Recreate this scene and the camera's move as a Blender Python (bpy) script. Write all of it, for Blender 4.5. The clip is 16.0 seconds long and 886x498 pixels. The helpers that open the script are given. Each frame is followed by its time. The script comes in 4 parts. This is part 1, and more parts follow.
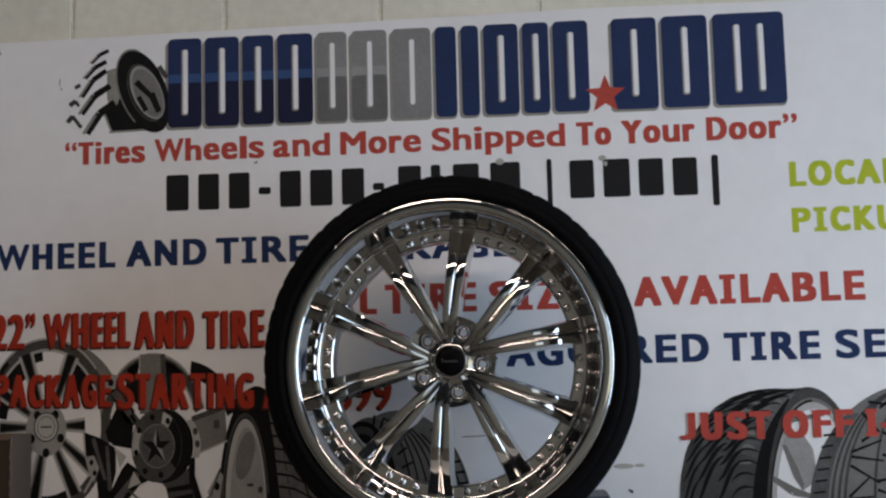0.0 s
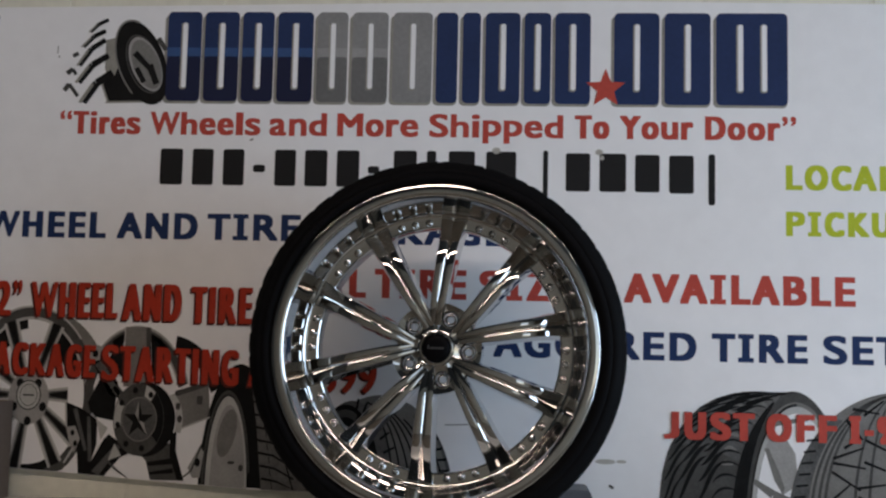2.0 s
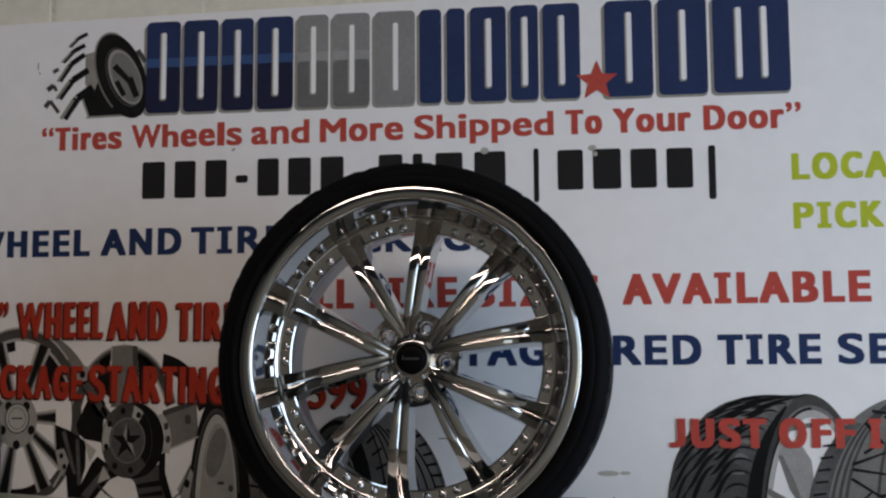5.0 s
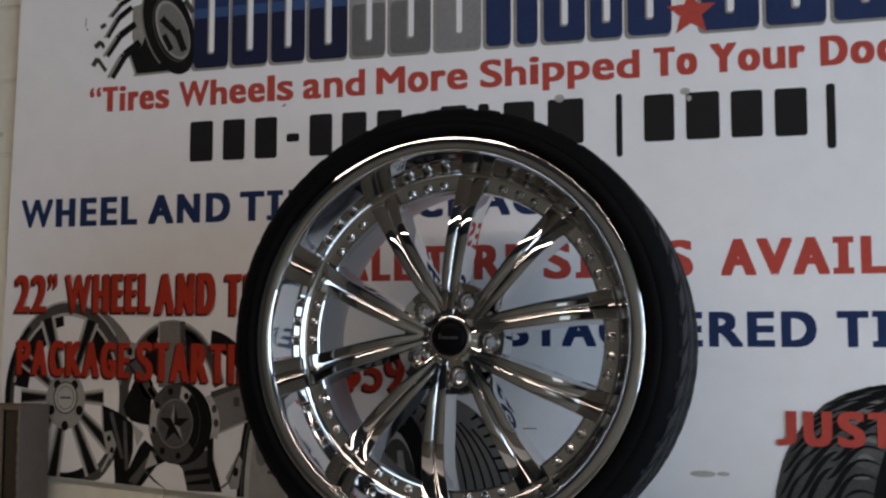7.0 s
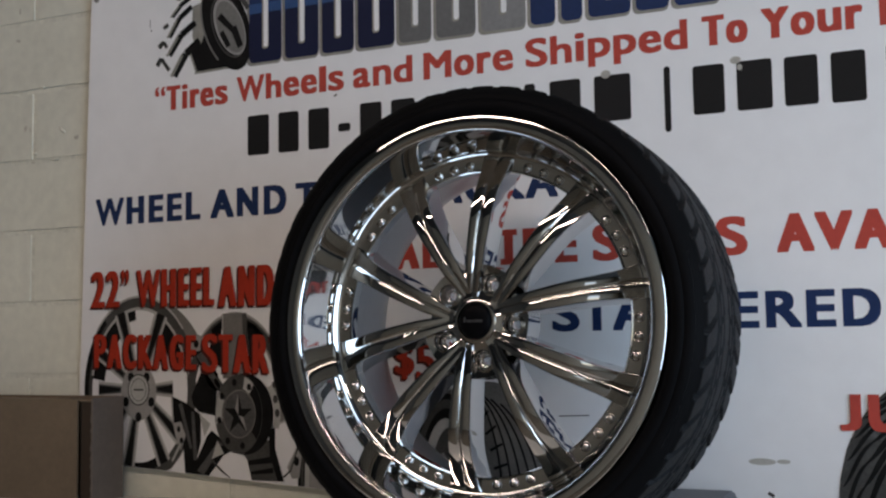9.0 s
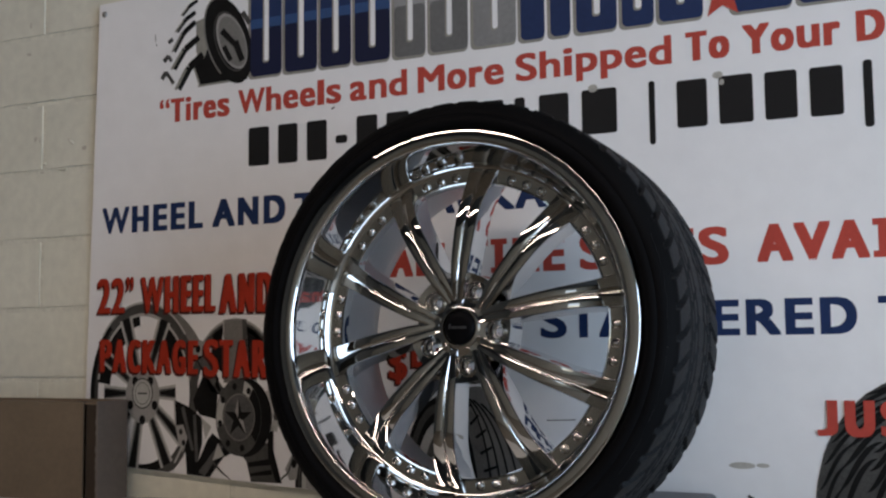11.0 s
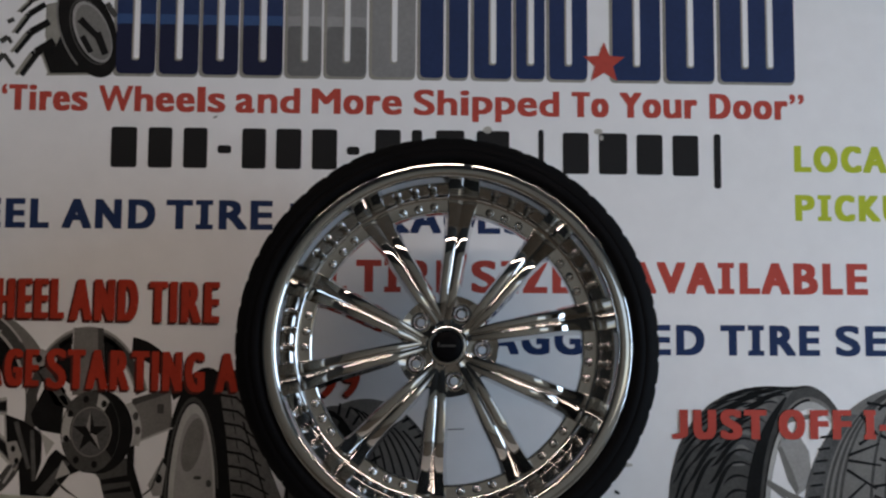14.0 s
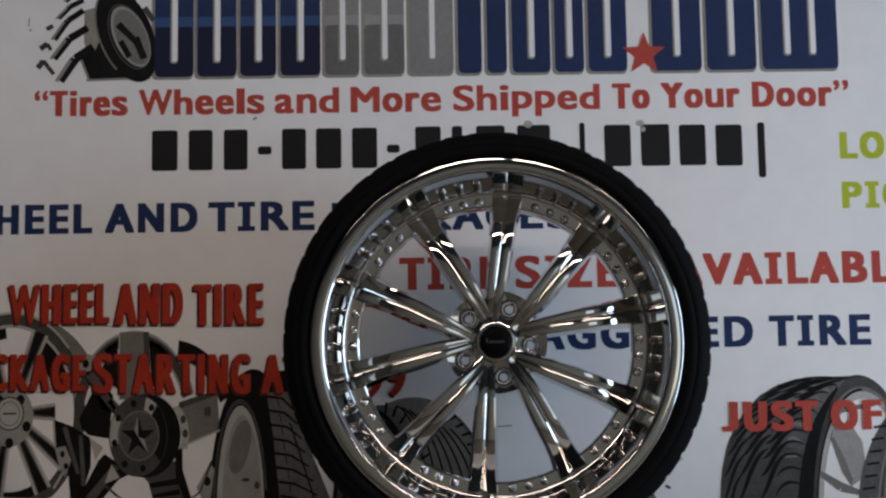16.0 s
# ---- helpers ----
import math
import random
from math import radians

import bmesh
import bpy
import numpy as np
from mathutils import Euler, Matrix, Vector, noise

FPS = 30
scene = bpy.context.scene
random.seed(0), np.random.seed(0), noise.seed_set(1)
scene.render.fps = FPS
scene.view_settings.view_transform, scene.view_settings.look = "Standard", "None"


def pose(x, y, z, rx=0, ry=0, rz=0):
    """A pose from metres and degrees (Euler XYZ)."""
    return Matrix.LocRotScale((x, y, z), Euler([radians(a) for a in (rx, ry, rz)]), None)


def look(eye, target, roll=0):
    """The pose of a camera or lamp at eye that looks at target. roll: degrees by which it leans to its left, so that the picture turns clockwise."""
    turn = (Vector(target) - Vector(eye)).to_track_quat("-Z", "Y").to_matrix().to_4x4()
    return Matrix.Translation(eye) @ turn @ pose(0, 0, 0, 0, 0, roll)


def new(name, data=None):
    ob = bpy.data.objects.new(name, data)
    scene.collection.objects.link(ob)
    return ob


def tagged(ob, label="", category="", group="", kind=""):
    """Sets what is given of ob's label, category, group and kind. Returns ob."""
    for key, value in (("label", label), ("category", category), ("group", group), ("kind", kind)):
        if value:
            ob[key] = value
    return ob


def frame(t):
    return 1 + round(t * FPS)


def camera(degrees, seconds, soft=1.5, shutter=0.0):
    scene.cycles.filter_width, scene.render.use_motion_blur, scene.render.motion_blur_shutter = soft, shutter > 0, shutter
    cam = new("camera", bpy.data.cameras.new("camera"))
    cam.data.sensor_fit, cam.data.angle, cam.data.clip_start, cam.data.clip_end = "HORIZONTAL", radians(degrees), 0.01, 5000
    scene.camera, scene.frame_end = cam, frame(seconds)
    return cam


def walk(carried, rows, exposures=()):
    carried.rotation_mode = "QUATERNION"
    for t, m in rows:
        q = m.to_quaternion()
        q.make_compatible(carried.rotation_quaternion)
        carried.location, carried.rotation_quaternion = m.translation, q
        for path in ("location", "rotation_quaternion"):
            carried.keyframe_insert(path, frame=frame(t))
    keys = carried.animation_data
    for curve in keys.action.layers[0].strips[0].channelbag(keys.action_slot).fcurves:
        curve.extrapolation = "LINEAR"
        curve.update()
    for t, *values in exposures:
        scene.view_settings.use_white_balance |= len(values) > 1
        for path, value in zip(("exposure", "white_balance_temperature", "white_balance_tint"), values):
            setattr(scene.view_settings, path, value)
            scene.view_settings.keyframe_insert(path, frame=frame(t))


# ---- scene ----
cam = camera(43.4, 16.0, soft=2.3, shutter=0.5)
ROWS = [
    (0.0, 0.0006, 0.0045, 1.2495, 95.722, 1.475, 4.096),
    (0.5, -0.0021, 0.0065, 1.2490, 95.628, 0.828, 4.100),
    (1.0, -0.0044, 0.0070, 1.2445, 95.455, -0.037, 3.914),
    (1.5, -0.0068, 0.0105, 1.2401, 95.307, -0.777, 3.910),
    (2.0, 0.0087, 0.0162, 1.2438, 95.194, -1.282, 3.604),
    (2.5, 0.0280, 0.0334, 1.2367, 95.360, -0.943, 3.919),
    (3.0, 0.0554, 0.0572, 1.2463, 95.364, 0.553, 4.037),
    (3.5, 0.0700, 0.0973, 1.2401, 95.926, 1.177, 4.893),
    (6.0, 0.2584, 0.2261, 1.2573, 95.462, -0.613, 10.183),
    (6.5, 0.2855, 0.3567, 1.2689, 95.272, -0.658, 12.636),
    (7.0, 0.3533, 0.4947, 1.2472, 94.570, -0.045, 16.353),
    (7.5, 0.4227, 0.5896, 1.2442, 94.895, 1.450, 19.529),
    (8.0, 0.4598, 0.6129, 1.2350, 94.846, 1.253, 21.601),
    (8.5, 0.4961, 0.6094, 1.2241, 94.522, 1.013, 23.373),
    (11.0, 0.6056, 0.5610, 1.2190, 94.942, 0.649, 25.059),
    (11.5, 0.5174, 0.5770, 1.2134, 94.432, -1.323, 20.393),
    (12.0, 0.3086, 0.5396, 1.2069, 93.995, -1.258, 14.685),
    (12.5, 0.1478, 0.4446, 1.2466, 94.407, 0.077, 6.919),
    (13.0, -0.0163, 0.3234, 1.2313, 93.675, 0.022, 0.126),
    (13.5, -0.1624, 0.2458, 1.2562, 94.614, -0.568, -2.199),
    (14.0, -0.2245, 0.2428, 1.2424, 95.122, -0.306, -2.105),
    (14.5, -0.2377, 0.2571, 1.2402, 95.085, 0.539, -1.231),
    (15.0, -0.2431, 0.2709, 1.2345, 94.566, 1.261, -1.117),
    (15.5, -0.2549, 0.2635, 1.2365, 95.296, 0.659, -1.096),
    (16.0, -0.2565, 0.2582, 1.2375, 95.105, 0.910, -0.549),
]
walk(cam, [(t, pose(x, y, z, rx, ry, rz)) for t, x, y, z, rx, ry, rz in ROWS],
     exposures=[(0.0, 0.02), (3.5, 0.02), (6.5, -0.04), (7.5, -0.02), (8.5, 0.08), (11.0, 0.14), (12.5, 0.08), (14.0, -0.08), (16.0, -0.08)])

# ---- world and light ----
world = bpy.data.worlds.new("sky")
scene.world = world
world.use_nodes = True
wn = world.node_tree
sky = wn.nodes.new("ShaderNodeTexSky")
sky.sky_type = "NISHITA"
sky.sun_disc = False
sky.sun_elevation, sky.sun_rotation = radians(48), radians(110)
wn.links.new(sky.outputs[0], wn.nodes["Background"].inputs[0])
wn.nodes["Background"].inputs[1].default_value = 0.12
sun = new("sun", bpy.data.lights.new("sun", "SUN"))
sun.data.energy, sun.data.angle, sun.data.color = 2.5, radians(0.5), (1.0, 0.95, 0.88)
sun.matrix_world = look((8, -3, 12), (0, 0, 0))
# daylight through the open roller door in the side wall
door_light = new("door_daylight", bpy.data.lights.new("door_daylight", "AREA"))
door_light.data.shape, door_light.data.size, door_light.data.size_y = "RECTANGLE", 2.9, 2.7
door_light.data.energy, door_light.data.color = 145, (0.66, 0.87, 1.12)
door_light.matrix_world = look((4.1, 0.25, 1.40), (0, 0.25, 1.40))
# rows of unseen ceiling lights in front of the display wall, inferred from chrome streaks
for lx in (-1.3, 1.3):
    overhead_lamp = new("unseen_ceiling_lamp", bpy.data.lights.new("unseen_ceiling_lamp", "AREA"))
    overhead_lamp.data.shape, overhead_lamp.data.size, overhead_lamp.data.size_y = "RECTANGLE", 2.5, 0.1
    overhead_lamp.data.energy, overhead_lamp.data.color = 28, (1.10, 0.885, 0.75)
    overhead_lamp.matrix_world = look((lx, 0.2, 3.3), (lx, 0.2, 0))
# added lamp in an unseen bay behind the camera, for glints on the chrome
bay_fill = new("bay_fill_lamp", bpy.data.lights.new("bay_fill_lamp", "AREA"))
bay_fill.data.shape, bay_fill.data.size, bay_fill.data.size_y = "RECTANGLE", 1.5, 1.6
bay_fill.data.energy, bay_fill.data.color = 3.0, (1.0, 0.96, 0.90)
bay_fill.matrix_world = look((1.95, -3.3, 1.85), (1.95, 0, 1.85))


# ---- materials ----
def mat(name, color, rough=0.5, metal=0.0, var=0.08, scale=6.0, bump=0.0, bscale=60.0, spec=0.5, coat=0.0):
    """A surface with variation of its colour at two scales, and a fine relief."""
    m = bpy.data.materials.new(name)
    m.use_nodes = True
    nt = m.node_tree
    b = nt.nodes["Principled BSDF"]
    b.inputs["Metallic"].default_value = metal
    b.inputs["Specular IOR Level"].default_value = spec
    b.inputs["Coat Weight"].default_value = coat
    geo = nt.nodes.new("ShaderNodeNewGeometry")
    n1 = nt.nodes.new("ShaderNodeTexNoise")
    n2 = nt.nodes.new("ShaderNodeTexNoise")
    for n, s, d in ((n1, scale, 3), (n2, scale * 11, 4)):
        n.inputs["Scale"].default_value, n.inputs["Detail"].default_value = s, d
        nt.links.new(geo.outputs["Position"], n.inputs["Vector"])
    mul = nt.nodes.new("ShaderNodeMath")
    mul.operation = "MULTIPLY_ADD"
    mul.inputs[1].default_value = 0.5
    nt.links.new(n1.outputs["Fac"], mul.inputs[0])
    half = nt.nodes.new("ShaderNodeMath")
    half.operation = "MULTIPLY"
    half.inputs[1].default_value = 0.5
    nt.links.new(n2.outputs["Fac"], half.inputs[0])
    nt.links.new(half.outputs[0], mul.inputs[2])
    ramp = nt.nodes.new("ShaderNodeValToRGB")
    lo = [max(0.0, c * (1 - 2 * var)) for c in color]
    hi = [min(1.0, c * (1 + 2 * var)) for c in color]
    ramp.color_ramp.elements[0].position, ramp.color_ramp.elements[0].color = 0.25, (*lo, 1)
    ramp.color_ramp.elements[1].position, ramp.color_ramp.elements[1].color = 0.75, (*hi, 1)
    nt.links.new(mul.outputs[0], ramp.inputs[0])
    nt.links.new(ramp.outputs[0], b.inputs["Base Color"])
    rr = nt.nodes.new("ShaderNodeMapRange")
    rr.inputs["To Min"].default_value, rr.inputs["To Max"].default_value = rough * 0.85, min(1.0, rough * 1.15)
    nt.links.new(n2.outputs["Fac"], rr.inputs[0])
    nt.links.new(rr.outputs[0], b.inputs["Roughness"])
    if bump:
        n3 = nt.nodes.new("ShaderNodeTexNoise")
        n3.inputs["Scale"].default_value, n3.inputs["Detail"].default_value = bscale, 4
        nt.links.new(geo.outputs["Position"], n3.inputs["Vector"])
        bp = nt.nodes.new("ShaderNodeBump")
        bp.inputs["Strength"].default_value, bp.inputs["Distance"].default_value = bump, 0.01
        nt.links.new(n3.outputs["Fac"], bp.inputs["Height"])
        nt.links.new(bp.outputs[0], b.inputs["Normal"])
    return m


CHROME = mat("chrome", (0.58, 0.57, 0.56), 0.035, 1.0, 0.02, 5)
CHROME_SATIN = mat("chrome_back", (0.66, 0.66, 0.68), 0.30, 1.0, 0.03, 8)
RUBBER = mat("tyre_rubber", (0.0125, 0.013, 0.0145), 0.65, 0, 0.2, 14, 0.15, 120, 0.18)
RUBBER_DARK = mat("tyre_sidewall", (0.0035, 0.0035, 0.004), 0.6, 0, 0.15, 14, 0.05, 90, 0.04)
CAP_BLACK = mat("gloss_black", (0.003, 0.003, 0.0035), 0.45, 0, 0.1, spec=0.04)
SILVER = mat("silver_badge", (0.024, 0.024, 0.026), 0.5, 0.0, 0.1, 40)
WALL_PAINT = mat("painted_block", (0.70, 0.69, 0.595), 0.45, 0, 0.07, 3.2, 0.30, 9)
SCUFF = mat("scuffed_paint", (0.50, 0.47, 0.40), 0.7, 0, 0.3, 40)
MORTAR = mat("painted_mortar", (0.67, 0.66, 0.57), 0.6, 0, 0.1, 8, 0.4, 40)
SIGN_WHITE = mat("sign_white", (0.78, 0.78, 0.79), 0.55, 0, 0.025, 2.0, 0.02, 30, spec=0.18)
NAVY = mat("ink_navy", (0.013, 0.029, 0.092), 0.55, 0, 0.1, 9, spec=0.18)
NAVY_DARK = mat("ink_dark_navy", (0.008, 0.012, 0.04), 0.55, 0, 0.1, 9, spec=0.18)
INK_GREY = mat("ink_grey", (0.22, 0.22, 0.22), 0.55, 0, 0.1, 9, spec=0.18)
INK_BLUE = mat("ink_mid_blue", (0.03, 0.075, 0.19), 0.55, 0, 0.1, 9, spec=0.18)
INK_GREY_LIGHT = mat("ink_light_grey", (0.28, 0.28, 0.28), 0.55, 0, 0.1, 9, spec=0.18)
INK_GREY_DARK = mat("ink_dark_grey", (0.13, 0.13, 0.13), 0.55, 0, 0.1, 9, spec=0.18)
INK_SHADOW = mat("ink_shadow", (0.26, 0.25, 0.22), 0.55, 0, 0.12, 12, spec=0.18)
INK_RED = mat("ink_red", (0.43, 0.062, 0.045), 0.55, 0, 0.08, 9, spec=0.18)
INK_BRICK = mat("ink_brick_red", (0.36, 0.032, 0.014), 0.55, 0, 0.12, 14, spec=0.18)
INK_MAROON = mat("ink_maroon", (0.07, 0.012, 0.008), 0.55, 0, 0.1, 14, spec=0.18)
INK_BLACK = mat("ink_black", (0.010, 0.010, 0.011), 0.55, 0, 0.1, 9, spec=0.18)
INK_LIME = mat("ink_lime", (0.42, 0.48, 0.03), 0.55, 0, 0.06, 9, spec=0.18)
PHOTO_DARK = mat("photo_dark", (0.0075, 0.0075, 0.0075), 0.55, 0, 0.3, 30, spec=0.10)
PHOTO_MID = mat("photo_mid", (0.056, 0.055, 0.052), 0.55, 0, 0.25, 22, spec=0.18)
PHOTO_LIGHT = mat("photo_light", (0.165, 0.160, 0.150), 0.55, 0, 0.15, 18, spec=0.18)
PHOTO_GREY = mat("photo_grey", (0.29, 0.285, 0.275), 0.55, 0, 0.12, 20, spec=0.18)
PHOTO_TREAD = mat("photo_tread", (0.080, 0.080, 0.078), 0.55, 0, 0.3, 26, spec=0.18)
PHOTO_BLOCK = mat("photo_block", (0.115, 0.113, 0.108), 0.55, 0, 0.25, 26, spec=0.18)
PHOTO_PALE = mat("photo_pale", (0.40, 0.40, 0.385), 0.55, 0, 0.1, 14, spec=0.18)
WEAR = mat("worn_print", (0.42, 0.40, 0.36), 0.7, 0, 0.15, 60, spec=0.1)
CARDBOARD = mat("cardboard", (0.145, 0.108, 0.072), 0.8, 0, 0.1, 7, 0.1, 80)
CARD_SHADE = mat("cardboard_shade", (0.035, 0.023, 0.014), 0.8, 0, 0.1, 7, 0.1, 80)
CARD_EDGE = mat("cardboard_side", (0.15, 0.128, 0.112), 0.8, 0, 0.1, 7, 0.1, 80)
STAND_GREY = mat("grey_plastic", (0.10, 0.105, 0.12), 0.5, 0, 0.1, 9, 0.05, 120)
COUNTER = mat("white_laminate", (0.60, 0.60, 0.57), 0.2, 0, 0.05, 5)
STEEL = mat("steel", (0.35, 0.34, 0.32), 0.4, 1.0, 0.15, 30)
CONCRETE = mat("concrete", (0.13, 0.115, 0.09), 0.8, 0, 0.12, 3, 0.3, 30)
# ceiling and side walls, out of view, near black to keep chrome reflections dark
CEILING_DARK = mat("ceiling_dark", (0.036, 0.035, 0.034), 0.8, 0, 0.06, 3)
SIDE_DARK = mat("side_wall_dark", (0.075, 0.07, 0.06), 0.7, 0, 0.1, 2)
# unseen back wall, lightened so the spokes reflect a mid tone
BACK_TONE = mat("back_wall_tone", (0.36, 0.325, 0.26), 0.7, 0, 0.1, 2)
ASPHALT = mat("asphalt", (0.06, 0.06, 0.06), 0.9, 0, 0.2, 3, 0.4, 40)


# ---- mesh helpers ----
def mesh_of(bm, name, material, smooth=False):
    me = bpy.data.meshes.new(name)
    bmesh.ops.recalc_face_normals(bm, faces=bm.faces)
    bm.to_mesh(me)
    bm.free()
    me.materials.append(material)
    if smooth:
        me.shade_smooth()
        me.set_sharp_from_angle(angle=radians(smooth))
    return me


def part(name, bm, material, parent=None, label="", smooth=False):
    ob = new(name, mesh_of(bm, name, material, smooth))
    ob.parent = parent
    return tagged(ob, label)


def box_bm(x0, x1, y0, y1, z0, z1, bevel=0.0, bm=None):
    bm = bm or bmesh.new()
    vs = bmesh.ops.create_cube(bm, size=1.0)["verts"]
    for v in vs:
        v.co = Vector((x0 + (v.co.x + 0.5) * (x1 - x0), y0 + (v.co.y + 0.5) * (y1 - y0), z0 + (v.co.z + 0.5) * (z1 - z0)))
    if bevel:
        es = list({e for v in vs for e in v.link_edges})
        bmesh.ops.bevel(bm, geom=es, offset=bevel, segments=2, affect="EDGES")
    return bm


def revolve(profile, n, close=False, bm=None):
    """Turns (radius, depth) pairs round the y axis."""
    bm = bm or bmesh.new()
    rings = []
    for i in range(n):
        a = 2 * math.pi * i / n
        rings.append([bm.verts.new((r * math.sin(a), y, r * math.cos(a))) for r, y in profile])
    k = len(profile)
    for i in range(n):
        p, q = rings[i], rings[(i + 1) % n]
        for j in range(k if close else k - 1):
            bm.faces.new((p[j], q[j], q[(j + 1) % k], p[(j + 1) % k]))
    return bm


# ---- the room ----
SIGN_Y = 2.657     # front face of the sign
WALL_Y = 2.672     # face of the painted blocks
TOP_Z = 0.873      # counter top
tagged(part("ground", box_bm(-600, 600, -600, 600, -0.3, -0.02), ASPHALT), "dark asphalt yard round the garage", "ground", kind="structure")
tagged(part("floor", box_bm(-4.2, 4.4, -3.4, 3.0, -0.2, 0.0), CONCRETE), "tan concrete garage floor", "floor", kind="structure")
# unseen surfaces that close the room, toned for the wheel's reflections
tagged(part("ceiling", box_bm(-4.4, 4.4, -3.4, 3.0, 3.4, 3.6), CEILING_DARK), "unseen garage ceiling, near black to darken the chrome's reflections", "ceiling", kind="structure")
tagged(part("wall_left", box_bm(-4.4, -4.2, -3.4, 3.0, 0, 3.4), SIDE_DARK), "unseen side wall, near black to darken the chrome's reflections", "wall", kind="structure")
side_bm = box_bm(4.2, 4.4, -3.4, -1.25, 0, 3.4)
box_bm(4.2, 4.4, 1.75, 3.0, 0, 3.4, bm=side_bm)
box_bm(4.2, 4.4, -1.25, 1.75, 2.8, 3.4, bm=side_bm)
tagged(part("wall_right", side_bm, SIDE_DARK), "unseen near-black side wall with an open roller door", "wall", kind="structure")
# unseen wall; its tone and bay are chosen for what the chrome reflects
back_bm = box_bm(-4.2, 4.2, -3.4, -3.2, 2.7, 3.4)
box_bm(-4.2, 4.2, -3.4, -3.2, 0, 1.0, bm=back_bm)
for x0, x1 in ((-4.2, 1.15), (2.75, 4.2)):
    box_bm(x0, x1, -3.4, -3.2, 1.0, 2.7, bm=back_bm)
tagged(part("wall_back", back_bm, BACK_TONE), "unseen tan back wall with one added bay, for the chrome to reflect", "wall", kind="structure")
wall = tagged(part("wall_front", box_bm(-4.2, 4.2, WALL_Y + 0.0028, 3.0, 0, 3.4), MORTAR), "cream-painted concrete block wall with mortar joints", "wall", kind="structure")

# ---- the sign ----
sign_bm = bmesh.new()
outline = [(-1.336, 0.948), (-0.95, 0.925), (-0.60, 0.904), (1.12, 0.899), (1.12, 2.083), (0.2, 2.092), (-1.306, 2.072)]
front = [sign_bm.verts.new((x, SIGN_Y, z)) for x, z in outline]
rear = [sign_bm.verts.new((x, SIGN_Y + 0.010, z)) for x, z in outline]
sign_bm.faces.new(front)
sign_bm.faces.new(rear[::-1])
for i in range(len(front)):
    j = (i + 1) % len(front)
    sign_bm.faces.new((front[i], front[j], rear[j], rear[i]))
sign = tagged(part("shop_sign", sign_bm, SIGN_WHITE), "large white printed shop sign screwed to the block wall", "sign")
LAYER = 0.0004


def lower_edge(x):
    """The sign's lower edge, where the print ends."""
    return 0.905 + max(0.0, (-0.60 - x) * 0.060)



def flat(name, loops, level, material, label="", parent=None):
    """Printed areas on the sign: closed outlines of (x, z), laid on it at a level."""
    for loop in loops:
        bm = bmesh.new()
        f = bm.faces.new([bm.verts.new((x, SIGN_Y - LAYER * level, max(z, lower_edge(x)))) for x, z in loop])
        f.normal_update()
        if f.normal.y > 0:
            f.normal_flip()
        bmesh.ops.triangulate(bm, faces=bm.faces)
        ob = new(name, bpy.data.meshes.new(name))
        bm.to_mesh(ob.data)
        bm.free()
        ob.data.materials.append(material)
        ob.parent = parent or sign
        tagged(ob, label)
    return ob


def ellipse(cx, cz, rx, rz, n=40, a0=0.0, a1=360.0, turn=0.0):
    pts = []
    for i in range(n):
        a = radians(a0 + (a1 - a0) * i / (n if abs(a1 - a0) >= 360 else n - 1))
        x, z = rx * math.cos(a), rz * math.sin(a)
        c, s = math.cos(radians(turn)), math.sin(radians(turn))
        pts.append((cx + c * x - s * z, cz + s * x + c * z))
    return pts


def arc_band(cx, cz, rx0, rz0, rx1, rz1, a0, a1, n=24, turn=0.0):
    return ellipse(cx, cz, rx0, rz0, n, a0, a1 - 0.001, turn) + ellipse(cx, cz, rx1, rz1, n, a0, a1 - 0.001, turn)[::-1]


def stroke(x0, z0, x1, z1, w0, w1=None):
    w1 = w0 if w1 is None else w1
    d = Vector((x1 - x0, z1 - z0)).normalized()
    return [(x0 - d.y * w0 / 2, z0 + d.x * w0 / 2), (x0 + d.y * w0 / 2, z0 - d.x * w0 / 2),
            (x1 + d.y * w1 / 2, z1 - d.x * w1 / 2), (x1 - d.y * w1 / 2, z1 + d.x * w1 / 2)]


def round_rect(x0, x1, z0, z1, r=0.01, lean=0.0):
    pts = []
    for cx, cz, a in ((x1 - r, z1 - r, 0), (x0 + r, z1 - r, 90), (x0 + r, z0 + r, 180), (x1 - r, z0 + r, 270)):
        pts += [(cx + r * math.cos(radians(a + 22.5 * k)), cz + r * math.sin(radians(a + 22.5 * k))) for k in range(5)]
    return [(x + lean * (z - z0), z) for x, z in pts]


def text_mesh(body):
    cu = bpy.data.curves.new("lettering", "FONT")
    cu.body, cu.resolution_u = body, 4
    ob = new("lettering", cu)
    bpy.context.view_layer.update()
    me = bpy.data.meshes.new_from_object(ob.evaluated_get(bpy.context.evaluated_depsgraph_get()))
    bpy.data.objects.remove(ob)
    bpy.data.curves.remove(cu)
    return me


# widths of the letters of the broad face, with the room at their two sides, in thousandths of its size
BROAD = {"A": (776, 8, 8), "B": (762, 82, 38), "C": (724, 46, 34), "D": (830, 82, 46), "E": (683, 82, 46), "F": (650, 82, 32), "G": (811, 46, 68),
         "H": (837, 82, 82), "I": (546, 60, 60), "J": (555, 18, 72), "K": (771, 82, 0), "L": (637, 82, 20), "N": (847, 82, 82), "O": (850, 46, 46),
         "P": (733, 82, 30), "R": (782, 82, 0), "S": (710, 42, 42), "T": (682, 14, 14), "U": (812, 76, 76), "V": (764, 6, 6), "W": (1128, 18, 18),
         "Z": (692, 40, 40), "-": (480, 70, 70), "9": (711, 48, 40), "5": (711, 60, 50)}
